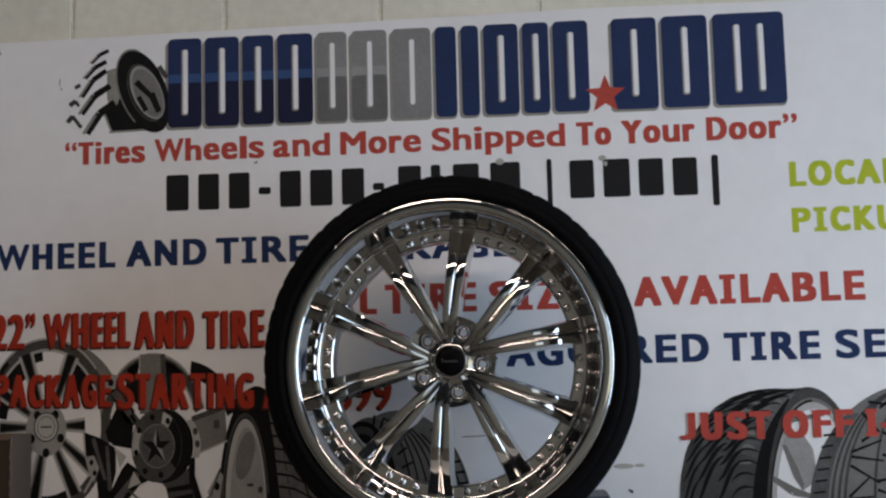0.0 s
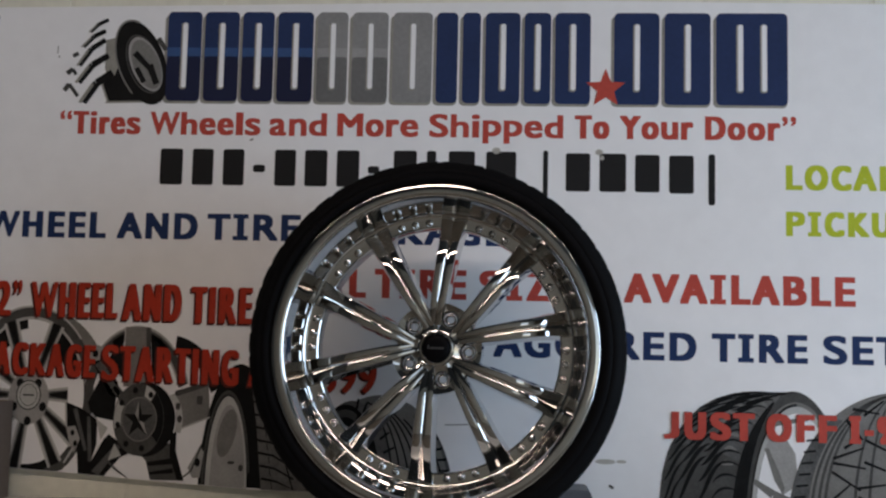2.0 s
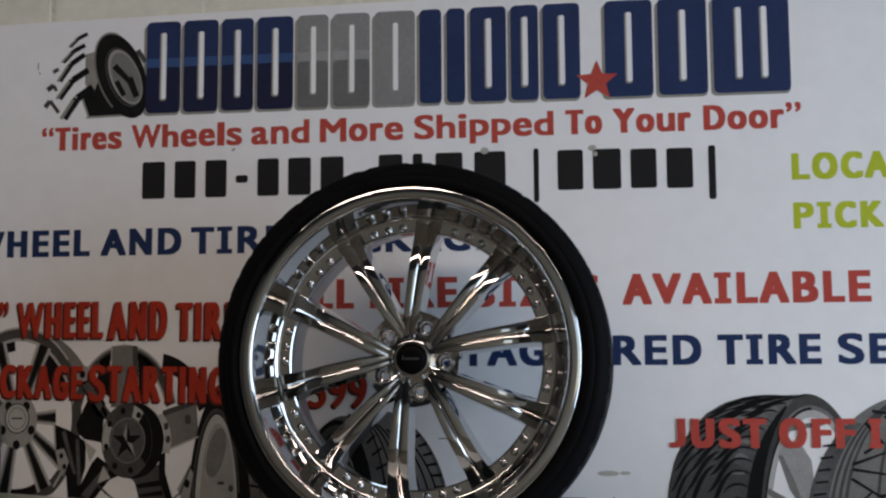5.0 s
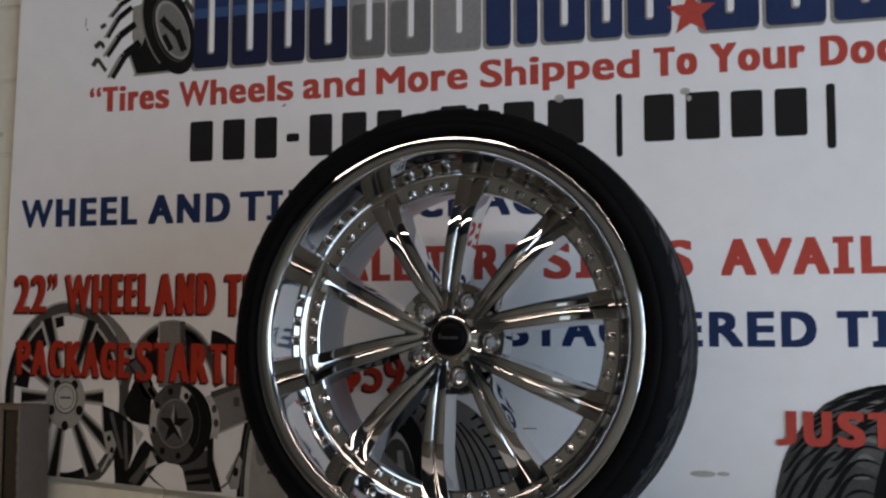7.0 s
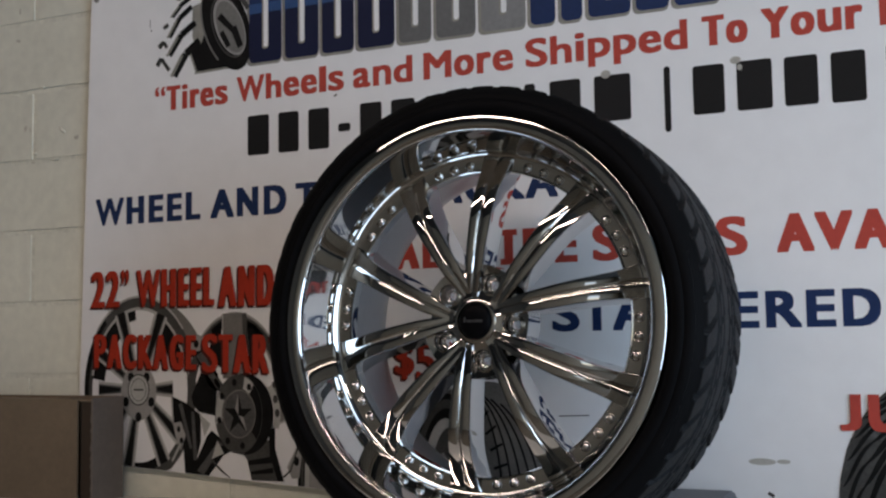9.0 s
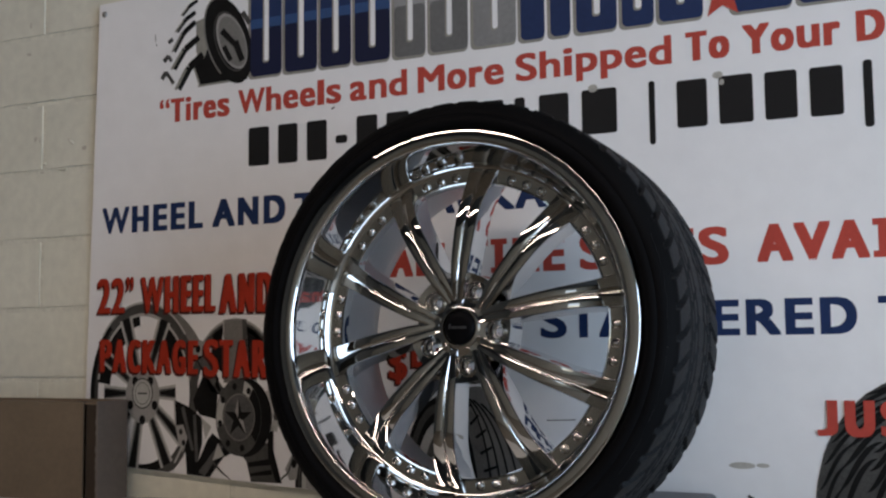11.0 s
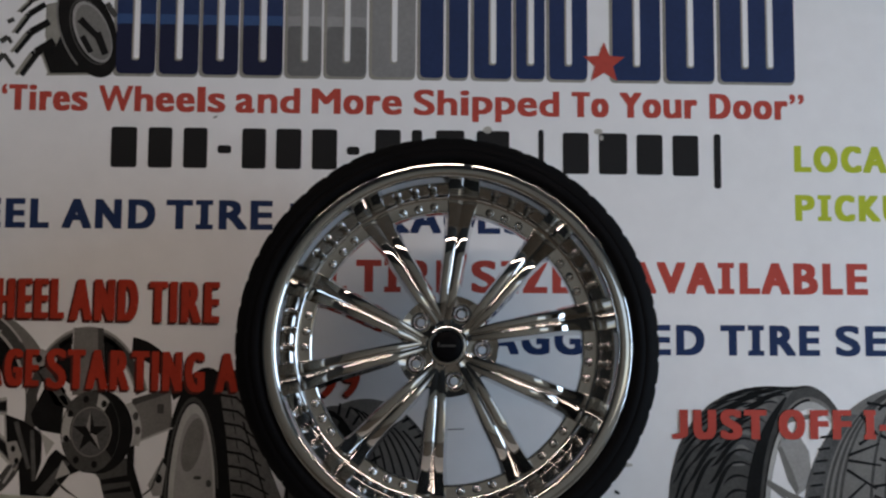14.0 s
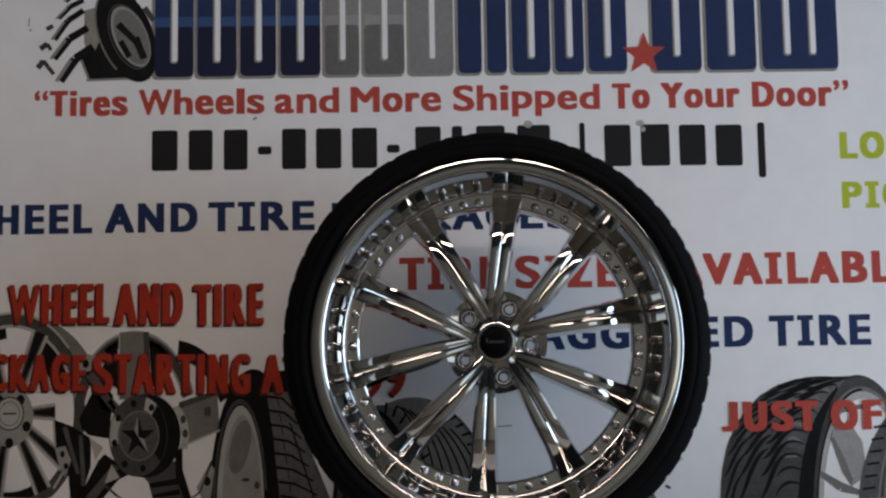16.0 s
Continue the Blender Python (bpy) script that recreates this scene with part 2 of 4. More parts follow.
# the same for the narrow, heavy face
NARROW = {"A": (600, 8, 8), "C": (585, 34, 28), "D": (590, 38, 34), "E": (450, 38, 22), "G": (590, 34, 36), "H": (610, 38, 38), "I": (310, 38, 38), "K": (600, 38, 4),
          "L": (430, 38, 12), "N": (595, 38, 38), "P": (550, 38, 22), "R": (590, 38, 24), "S": (570, 22, 22), "T": (480, 8, 8), "W": (890, 10, 10),
          "2": (540, 20, 24), "5": (560, 30, 30), "9": (560, 30, 30), "$": (570, 20, 20), "\u201d": (330, 30, 30)}
# and for the heavy face of the slogan
HEAVY = {"T": (590, 12, 12), "i": (320, 42, 42), "r": (430, 40, 6), "e": (580, 24, 24), "s": (540, 18, 20), "W": (960, 4, 4), "h": (610, 40, 38), "l": (320, 42, 42),
         "a": (570, 20, 34), "n": (610, 40, 38), "d": (610, 26, 40), "M": (850, 42, 42), "o": (590, 24, 24), "S": (610, 22, 24), "p": (610, 40, 26),
         "Y": (650, 2, 2), "u": (610, 38, 40), "D": (690, 44, 26), "\u201c": (490, 30, 40), "\u201d": (490, 40, 30)}
GLYPHS = {}


def glyph(ch):
    """Corners and faces of one letter of the built-in face."""
    if ch not in GLYPHS:
        me = text_mesh(ch)
        GLYPHS[ch] = (np.array([v.co[:2] for v in me.vertices]), [tuple(f.vertices) for f in me.polygons])
        bpy.data.meshes.remove(me)
    return GLYPHS[ch]


STEM = np.ptp(glyph("I")[0][:, 0])


def broad_word(body, x0, x1, z0, z1, material, level=1, stem=0.27, bar=0.20, name="lettering", face=BROAD, slope=0.0, shift=(0, 0), label=""):
    """A word in a broad, heavy face: each letter has its own width, and its stems and bars their own thickness."""
    unit = (x1 - x0) / (sum(face[c][0] for c in body) - face[body[0]][1] - face[body[-1]][2])
    tall = z1 - z0
    pen = x0 - face[body[0]][1] * unit
    verts, polys = [], []

    def lay(px, pz, faces, k):
        n = len(verts)
        verts.extend((a + shift[0], SIGN_Y - LAYER * level - 0.000008 * k, b + slope * (a - x0) + shift[1]) for a, b in zip(px, pz))
        polys.extend(tuple(n + i for i in f) for f in faces)

    def block(a, b, c, d, k=0):
        lay((a, b, b, a), (c, c, d, d), [(0, 1, 2, 3)], k)

    for ch in body:
        adv, left, right = face[ch]
        a, b = pen + left * unit, pen + (adv - right) * unit
        pen += adv * unit
        thick, flat_bar = stem * tall * (0.72 if ch == "W" else 0.45 if ch in "\u201c\u201d" else 1.0), bar * tall
        if ch == "I":
            m = (a + b) / 2
            block(m - thick / 2, m + thick / 2, z0, z1)
            if face is BROAD:
                block(a, b, z0, z0 + 0.17 * tall, 1)
                block(a, b, z1 - 0.17 * tall, z1, 2)
            continue
        if ch == "-":
            block(a, b, z0 + 0.30 * tall, z0 + 0.50 * tall)
            continue
        co, faces = glyph(ch)
        lo, hi = co.min(0), co.max(0)
        # the letter is spread less than its room, then thickened sideways and up and down
        grow = max(0.001, min(0.45 * thick, (thick - STEM * (b - a) / (hi[0] - lo[0])) / 2 / max(0.4, 1 - STEM / (hi[0] - lo[0]))))
        rise = max(0.001, (flat_bar - 0.125 * tall) / 2)
        over = 0.012 * tall if ch in "CGOSU95" else 0.0
        px = a + grow + (co[:, 0] - lo[0]) * (b - a - 2 * grow) / (hi[0] - lo[0])
        bottom, top = z0 - over, z1 + (0 if ch == "U" else over)
        if ch in "\u201c\u201d":
            bottom, top = z0 + 0.62 * tall, z1 + 0.02 * tall
        elif ch in "esanrou":
            bottom, top = z0 - 0.01 * tall, z0 + 0.75 * tall
        elif ch == "p":
            bottom, top = z0 - 0.25 * tall, z0 + 0.75 * tall
        pz = bottom + rise + (co[:, 1] - lo[1]) * (top - bottom - 2 * rise) / (hi[1] - lo[1])
        steps = max(1, math.ceil(grow * (hi[0] - lo[0]) / (0.75 * STEM * (b - a - 2 * grow))))
        for k, (dx, dz) in enumerate([(p, q) for p in np.linspace(-1, 1, 2 * steps + 1) for q in (-1, 0, 1)]):
            lay(px + dx * grow, pz + dz * rise, faces, k)
    me = bpy.data.meshes.new(name)
    me.from_pydata(verts, [], polys)
    me.materials.append(material)
    ob = new(name, me)
    ob.parent = sign
    return tagged(ob, label)


# slogan, word by word
for word, a, b in (("\u201cTires", -1.116, -0.913), ("Wheels", -0.889, -0.615), ("and", -0.593, -0.452), ("More", -0.427, -0.229),
                   ("Shipped", -0.203, 0.119), ("To", 0.146, 0.229), ("Your", 0.253, 0.427), ("Door\u201d", 0.454, 0.667)):
    broad_word(word, a, b, 1.7545, 1.811, INK_RED, 1, 0.27, 0.18, face=HEAVY)
# rows of navy and red offers
for word, a, b, z0, z1, ink, level in (
        ("WHEEL", -1.288, -0.987, 1.497, 1.561, NAVY, 1), ("AND", -0.960, -0.760, 1.497, 1.561, NAVY, 1), ("TIRE", -0.737, -0.507, 1.497, 1.561, NAVY, 1),
        ("PACKAGES", -0.470, 0.052, 1.493, 1.556, NAVY, 1), ("ALL", -0.500, -0.345, 1.364, 1.432, INK_RED, 1), ("TIRE", -0.325, -0.105, 1.364, 1.434, INK_RED, 1),
        ("SIZES", -0.075, 0.215, 1.364, 1.434, INK_RED, 1), ("AVAILABLE", 0.266, 0.800, 1.365, 1.434, INK_RED, 1), ("STAGGERED", -0.160, 0.435, 1.231, 1.297, NAVY, 1),
        ("TIRE", 0.470, 0.690, 1.231, 1.297, NAVY, 1), ("SETS", 0.725, 0.962, 1.231, 1.297, NAVY, 1), ("LOCAL", 0.642, 0.897, 1.637, 1.696, INK_LIME, 1),
        ("PICKUP", 0.642, 0.941, 1.528, 1.586, INK_LIME, 1), ("JUST", 0.360, 0.568, 1.051, 1.114, INK_RED, 8), ("OFF", 0.594, 0.754, 1.051, 1.114, INK_RED, 8),
        ("I-95", 0.782, 0.925, 1.051, 1.114, INK_RED, 8)):
    broad_word(word, a, b, z0, z1, ink, level, 0.29 if level == 8 else 0.27)
for body, a, b, z0, z1, sl in (("22\u201d", -1.296, -1.186, 1.305, 1.389, 0.0), ("WHEEL", -1.163, -0.947, 1.303, 1.388, 0.0), ("AND", -0.936, -0.790, 1.299, 1.387, 0.0),
                           ("TIRE", -0.767, -0.617, 1.296, 1.383, 0.0), ("PACKAGE", -1.286, -0.995, 1.165, 1.242, -0.02), ("STARTING", -0.980, -0.645, 1.155, 1.238, -0.02),
                           ("AT", -0.622, -0.535, 1.148, 1.230, 0.0), ("$599", -0.500, -0.313, 1.139, 1.214, 0.0)):
    for ink, level, move, nm in ((INK_MAROON, 7, (-0.005, -0.005), "lettering_shadow"), (INK_MAROON, 7.4, (-0.0025, -0.0025), "lettering_shadow"), (INK_BRICK, 8, (0, 0), "lettering")):
        broad_word(body, a, b, z0, z1, ink, level, 0.185, 0.14, nm, NARROW, sl, move)

# shop mark: plain upright blocks, a star, and a tyre shape
blocks = [(-0.855, -0.770, NAVY), (-0.762, -0.676, NAVY), (-0.668, -0.589, NAVY), (-0.580, -0.492, NAVY),
          (-0.482, -0.407, INK_GREY), (-0.396, -0.308, INK_GREY), (-0.296, -0.200, INK_GREY),
          (-0.190, -0.138, NAVY), (-0.126, -0.083, NAVY), (-0.071, 0.013, NAVY), (0.023, 0.087, NAVY), (0.097, 0.182, NAVY),
          (0.238, 0.346, NAVY), (0.358, 0.467, NAVY), (0.480, 0.648, NAVY)]
for a, b, ink in blocks:
    flat("mark_block_shadow", [round_rect(a - 0.007, b - 0.001, 1.832, 2.054, 0.012)], 1, INK_SHADOW)
    flat("mark_block", [round_rect(a, b, 1.838, 2.062, 0.012)], 2, ink)
    if b < -0.2:
        flat("mark_block_foot", [round_rect(a, b, 1.838, 1.950, 0.012)], 2.5, NAVY_DARK if ink is NAVY else INK_GREY_DARK)
        flat("mark_block_band", [[(a, 1.950), (b, 1.950), (b, 1.972), (a, 1.972)]], 2.7, INK_BLUE if ink is NAVY else INK_GREY_LIGHT)
    count = 0 if b - a < 0.06 else 2 if b - a > 0.15 else 1
    for c in range(count):
        m = a + (b - a) * (c + 1) / (count + 1)
        flat("mark_slot_edge", [round_rect(m - 0.0085, m + 0.0075, 1.868, 2.034, 0.005)], 3.0, INK_SHADOW)
        flat("mark_slot", [round_rect(m - 0.0045, m + 0.0075, 1.872, 2.034, 0.005)], 3.3, SIGN_WHITE)
star_pts = []
for i in range(10):
    a = radians(90 + 36 * i)
    r = 0.049 if i % 2 == 0 else 0.021
    star_pts.append((0.219 + r * math.cos(a), 1.876 + r * math.sin(a)))
flat("mark_star", [star_pts], 4, INK_RED)

# the telephone line: plain bars, one for each character
for a, b, z0, z1 in ((-0.866, -0.798, 1.631, 1.720), (-0.786, -0.722, 1.631, 1.720), (-0.710, -0.646, 1.631, 1.720), (-0.636, -0.594, 1.664, 1.682),
                     (-0.583, -0.519, 1.631, 1.720), (-0.509, -0.442, 1.631, 1.720), (-0.431, -0.364, 1.631, 1.720), (-0.355, -0.315, 1.664, 1.682),
                     (-0.293, -0.225, 1.631, 1.721), (-0.213, -0.178, 1.631, 1.721), (-0.160, -0.085, 1.631, 1.721), (-0.070, 0.014, 1.631, 1.721),
                     (0.066, 0.090, 1.600, 1.725), (0.120, 0.190, 1.627, 1.719), (0.200, 0.275, 1.627, 1.719), (0.284, 0.354, 1.627, 1.717), (0.364, 0.434, 1.625, 1.716), (0.456, 0.484, 1.598, 1.720)):
    flat("number_bar", [round_rect(a + 0.006, b - 0.006, z0, z1, 0.006)], 1, INK_BLACK)

# printed pictures of wheels and tyres
def printed(name, label):
    ob = new(name)
    ob.parent = sign
    return tagged(ob, label)


def dots(cx, cz, rx, rz, n, r, a0=0.0):
    return [ellipse(cx + rx * math.cos(radians(a0 + 360 * k / n)), cz + rz * math.sin(radians(a0 + 360 * k / n)), r, r * 1.25, 12) for k in range(n)]


# silver many-spoked wheel
AX, AZ = -1.157, 1.114
pic = printed("printed_silver_wheel", "printed photograph of a silver wheel")
flat("rim_print", [arc_band(AX + 0.012, AZ, 0.185, 0.212, 0.130, 0.186, 20, 75)], 1, PHOTO_LIGHT, parent=pic)
flat("rim_print", [arc_band(AX, AZ, 0.160, 0.214, 0.136, 0.184, 0, 360, 60)], 1.5, PHOTO_MID, parent=pic)
flat("rim_shade_print", [arc_band(AX, AZ, 0.158, 0.211, 0.146, 0.198, 130, 255, 30), arc_band(AX, AZ, 0.137, 0.186, 0.108, 0.160, 95, 165, 24), arc_band(AX, AZ, 0.137, 0.186, 0.122, 0.165, 205, 300, 24)], 2, PHOTO_DARK, parent=pic)
flat("barrel_print", [arc_band(AX, AZ, 0.137, 0.184, 0.100, 0.138, 118, 172, 20), arc_band(AX, AZ, 0.137, 0.184, 0.075, 0.10, 190, 214, 12), arc_band(AX, AZ, 0.137, 0.184, 0.098, 0.135, 20, 58, 14)], 2.2, PHOTO_DARK, parent=pic)
flat("rim_edge_print", [arc_band(AX, AZ, 0.140, 0.189, 0.134, 0.182, 20, 170, 40), arc_band(AX, AZ, 0.162, 0.216, 0.158, 0.211, 40, 140, 40)], 2.5, PHOTO_PALE, parent=pic)
for ang, ra in ((1, 0.68), (180, 0.82), (64, 1.0), (112, 1.0), (150, 1.0), (222, 1.0), (258, 1.0), (301, 1.0), (326, 1.0)):
    ca, sa = math.cos(radians(ang)), math.sin(radians(ang))
    x1, z1 = AX + 0.142 * ra * ca, AZ + 0.190 * ra * sa
    x0, z0 = AX + 0.040 * ca, AZ + 0.052 * sa
    flat("spoke_print", [stroke(x0, z0, x1, z1, 0.024, 0.036)], 2.6, PHOTO_TREAD, parent=pic)
    flat("spoke_slot_print", [stroke(x0 + 0.012 * ca, z0 + 0.016 * sa, x1, z1, 0.006, 0.020)], 2.8, PHOTO_DARK, parent=pic)
    for sg in (1, -1):
        flat("spoke_edge_print", [stroke(x0 - sg * sa * 0.0095, z0 + sg * ca * 0.0095, x1 - sg * sa * 0.0160, z1 + sg * ca * 0.0160, 0.0055, 0.0065)], 3, PHOTO_PALE, parent=pic)
flat("hub_print", [ellipse(AX, AZ - 0.006, 0.050, 0.064)], 3.4, PHOTO_GREY, parent=pic)
flat("bolt_print", dots(AX, AZ - 0.012, 0.038, 0.050, 5, 0.009, 54), 3.8, PHOTO_DARK, parent=pic)
flat("hub_cap_print", [ellipse(AX, AZ, 0.031, 0.036)], 4, PHOTO_MID, parent=pic)
flat("hub_cap_print", [ellipse(AX, AZ, 0.028, 0.033)], 4.3, PHOTO_PALE, parent=pic)
flat("hub_cap_line_print", [stroke(AX - 0.014, AZ, AX + 0.014, AZ, 0.004), arc_band(AX, AZ, 0.022, 0.026, 0.0205, 0.0245, 0, 360, 40)], 4.6, PHOTO_MID, parent=pic)
flat("barrel_print", [[(-1.064, 1.100), (-1.026, 1.086), (-0.984, 1.060), (-0.984, 1.000), (-1.004, 0.930), (-1.026, 0.928), (-1.033, 1.004), (-1.060, 1.046)]], 3.3, PHOTO_DARK, parent=pic)
flat("barrel_shine_print", [stroke(-1.040, 1.084, -1.010, 0.985, 0.010, 0.008), stroke(-1.006, 1.066, -0.998, 0.960, 0.008, 0.010)], 3.5, PHOTO_TREAD, parent=pic)
flat("rim_edge_print", [stroke(-1.064, 1.100, -1.060, 1.046, 0.004), stroke(-1.033, 1.004, -1.062, 0.955, 0.006, 0.005)], 3.6, PHOTO_PALE, parent=pic)
flat("plate_print", [[(-1.060, 1.040), (-1.038, 1.044), (-1.025, 1.014), (-1.038, 0.978), (-1.051, 1.004)]], 3.6, PHOTO_GREY, parent=pic)
flat("bolt_print", [ellipse(-1.044, 1.027, 0.005, 0.007, 12), ellipse(-1.036, 1.002, 0.005, 0.007, 12)], 4, PHOTO_DARK, parent=pic)

# black wheel with broad spokes and a star hub
BX, BZ = -0.884, 1.063
pic = printed("printed_star_wheel", "printed photograph of a black and silver wheel")
flat("tyre_print", [arc_band(-0.815, 1.045, 0.150, 0.220, 0.118, 0.180, 28, 84)], 1, PHOTO_DARK, parent=pic)
flat("rim_print", [arc_band(BX - 0.010, 1.070, 0.138, 0.216, 0.112, 0.186, 22, 160, 36)], 2.2, PHOTO_MID, parent=pic)
flat("rim_edge_print", [arc_band(BX - 0.010, 1.070, 0.138, 0.216, 0.134, 0.210, 22, 160, 36), arc_band(BX - 0.010, 1.070, 0.116, 0.190, 0.112, 0.184, 24, 62, 12), arc_band(BX - 0.010, 1.070, 0.116, 0.190, 0.112, 0.184, 118, 146, 12)], 2.5, PHOTO_GREY, parent=pic)
flat("gap_print", [arc_band(BX - 0.010, 1.070, 0.128, 0.204, 0.118, 0.192, 54, 76, 10), arc_band(BX - 0.010, 1.070, 0.128, 0.204, 0.118, 0.192, 104, 120, 10),
                   [(-0.862, 1.262), (-0.838, 1.256), (-0.815, 1.215), (-0.838, 1.180), (-0.856, 1.160)], [(-0.930, 1.262), (-0.950, 1.252), (-0.962, 1.205), (-0.940, 1.170), (-0.926, 1.160)]], 2.7, PHOTO_DARK, parent=pic)
flat("spoke_print", [[(-0.926, 1.283), (-0.863, 1.283), (-0.856, 1.140), (-0.925, 1.140)], [(-0.798, 1.132), (-0.717, 1.158), (-0.711, 1.072), (-0.791, 1.040)]], 3.0, PHOTO_LIGHT, parent=pic)
flat("spoke_shade_print", [[(-0.875, 1.283), (-0.863, 1.283), (-0.856, 1.140), (-0.868, 1.140)], [(-0.798, 1.132), (-0.717, 1.158), (-0.717, 1.146), (-0.798, 1.118)]], 3.2, PHOTO_MID, parent=pic)
flat("spoke_edge_print", [stroke(-0.711, 1.072, -0.792, 1.039, 0.004), stroke(-0.926, 1.283, -0.925, 1.150, 0.003)], 3.3, PHOTO_PALE, parent=pic)
flat("spoke_dark_print", [[(-1.012, 1.212), (-0.985, 1.232), (-0.940, 1.150), (-0.930, 1.110), (-0.960, 1.120)], [(-1.010, 1.100), (-0.975, 1.172), (-0.938, 1.150), (-0.946, 1.058), (-0.990, 1.066), (-1.004, 1.080)],
                          [(-0.955, 1.026), (-0.895, 0.985), (-0.925, 0.972), (-0.962, 0.920), (-1.012, 0.930), (-0.982, 0.985), (-0.968, 1.012)]], 3.4, PHOTO_DARK, parent=pic)
flat("spoke_shine_print", [stroke(-0.935, 1.118, -0.988, 1.196, 0.012, 0.022), stroke(-0.930, 1.000, -0.985, 0.930, 0.014, 0.022), stroke(-0.946, 1.140, -0.926, 1.116, 0.016)], 3.5, PHOTO_TREAD, parent=pic)
flat("plate_print", [[(-1.014, 1.214), (-0.992, 1.238), (-0.978, 1.232), (-0.986, 1.202), (-1.006, 1.198)], [(-0.760, 0.952), (-0.732, 1.004), (-0.722, 0.990), (-0.730, 0.930), (-0.748, 0.928)]], 3.7, PHOTO_GREY, parent=pic)
flat("bolt_print", [ellipse(-0.997, 1.217, 0.007, 0.009, 12), ellipse(-0.737, 0.965, 0.007, 0.010, 12)], 3.9, PHOTO_DARK, parent=pic)
flat("window_print", [[(-0.988, 1.062), (-0.958, 1.040), (-0.974, 1.012)], [(-0.940, 1.004), (-0.954, 0.964), (-0.922, 0.976)]], 3.8, PHOTO_PALE, parent=pic)
flat("spoke_foot_print", [[(-0.885, 0.990), (-0.800, 1.010), (-0.790, 0.965), (-0.775, 0.921), (-0.850, 0.921), (-0.862, 0.965)]], 3.1, PHOTO_MID, parent=pic)
flat("spoke_dark_print", [[(-0.806, 1.030), (-0.790, 1.036), (-0.790, 0.990), (-0.768, 0.921), (-0.784, 0.921), (-0.804, 0.975)], stroke(-0.858, 0.958, -0.800, 0.966, 0.010, 0.014), stroke(-0.852, 0.936, -0.795, 0.944, 0.006, 0.012)], 3.4, PHOTO_DARK, parent=pic)
flat("rim_line_print", [stroke(-0.930, 0.940, -0.955, 0.962, 0.005), stroke(-0.930, 0.940, -0.905, 0.921, 0.005), stroke(-0.770, 0.930, -0.752, 0.944, 0.004), stroke(-0.752, 0.944, -0.728, 1.008, 0.004)], 3.9, PHOTO_MID, parent=pic)
flat("hub_print", [ellipse(-0.868, BZ, 0.074, 0.088, 48)], 4.2, PHOTO_DARK, parent=pic)
flat("hub_ring_print", [ellipse(BX, BZ, 0.062, 0.086, 48)], 4.4, PHOTO_MID, parent=pic)
flat("hub_shine_print", [arc_band(BX, BZ, 0.060, 0.084, 0.043, 0.056, 50, 74, 8), arc_band(BX, BZ, 0.060, 0.084, 0.043, 0.056, 148, 196, 12), arc_band(-0.874, BZ, 0.098, 0.098, 0.082, 0.090, -18, 40, 16)], 4.7, PHOTO_PALE, parent=pic)
flat("hub_shade_print", [arc_band(BX, BZ, 0.061, 0.085, 0.043, 0.056, -40, 48, 16)], 4.6, PHOTO_DARK, parent=pic)
flat("bolt_print", dots(BX, BZ, 0.051, 0.070, 8, 0.0062, 12), 5, PHOTO_DARK, parent=pic)
flat("hub_disc_print", [ellipse(BX + 0.002, BZ, 0.042, 0.052)], 4.8, PHOTO_TREAD, parent=pic)
flat("hub_disc_edge_print", [arc_band(BX + 0.002, BZ, 0.043, 0.053, 0.0405, 0.050, 0, 359, 40)], 5.1, PHOTO_LIGHT, parent=pic)
five = []
for k in range(10):
    r = 0.038 if k % 2 == 0 else 0.014
    five.append((BX + r * math.cos(radians(90 + 36 * k)), BZ - 0.002 + r * 1.2 * math.sin(radians(90 + 36 * k))))
flat("star_print", [five], 5.4, PHOTO_DARK, parent=pic)
flat("star_shine_print", [[five[0], (BX, BZ - 0.002), five[1]], [five[6], (BX, BZ - 0.002), five[7]]], 5.7, PHOTO_GREY, parent=pic)
flat("bolt_print", [round_rect(-0.744, -0.730, 1.102, 1.122, 0.003), ellipse(-0.789, 1.096, 0.006, 0.009, 12), ellipse(-0.784, 1.066, 0.006, 0.009, 12)], 5, PHOTO_MID, parent=pic)

# tyre seen from its side, with a pale rim
pic = printed("printed_narrow_tyre", "printed photograph of a black tyre with a pale rim")
flat("tyre_print", [[(-0.730, 0.90), *ellipse(-0.640, 0.900, 0.094, 0.300, 30, 178, 76), (-0.560, 1.198), (-0.532, 1.060), (-0.470, 0.90)]], 3.0, PHOTO_DARK, parent=pic)
flat("tread_print", [[(-0.612, 1.150), (-0.560, 1.150), (-0.532, 1.060), (-0.472, 0.90), (-0.582, 0.90), (-0.598, 1.060)]], 3.2, PHOTO_BLOCK, parent=pic)
for k in range(9):
    x, z = -0.612 + 0.0042 * k, 1.142 - 0.030 * k
    flat("groove_print", [stroke(x, z, x + 0.036, z - 0.006, 0.006, 0.005)], 3.4, PHOTO_DARK, parent=pic)
    flat("groove_print", [stroke(x + 0.034, z - 0.005, x + 0.058 + 0.004 * k, z - 0.030, 0.005, 0.004)], 3.5, PHOTO_DARK, parent=pic)
    flat("groove_print", [stroke(x + 0.024, z - 0.008, x + 0.027, z - 0.024, 0.002)], 3.45, PHOTO_DARK, parent=pic)
flat("groove_print", [stroke(-0.562, 1.085, -0.505, 0.905, 0.004)], 3.6, PHOTO_DARK, parent=pic)
flat("tyre_shine_print", [arc_band(-0.668, 0.905, 0.058, 0.232, 0.053, 0.222, 10, 178, 30)], 3.4, PHOTO_MID, parent=pic)
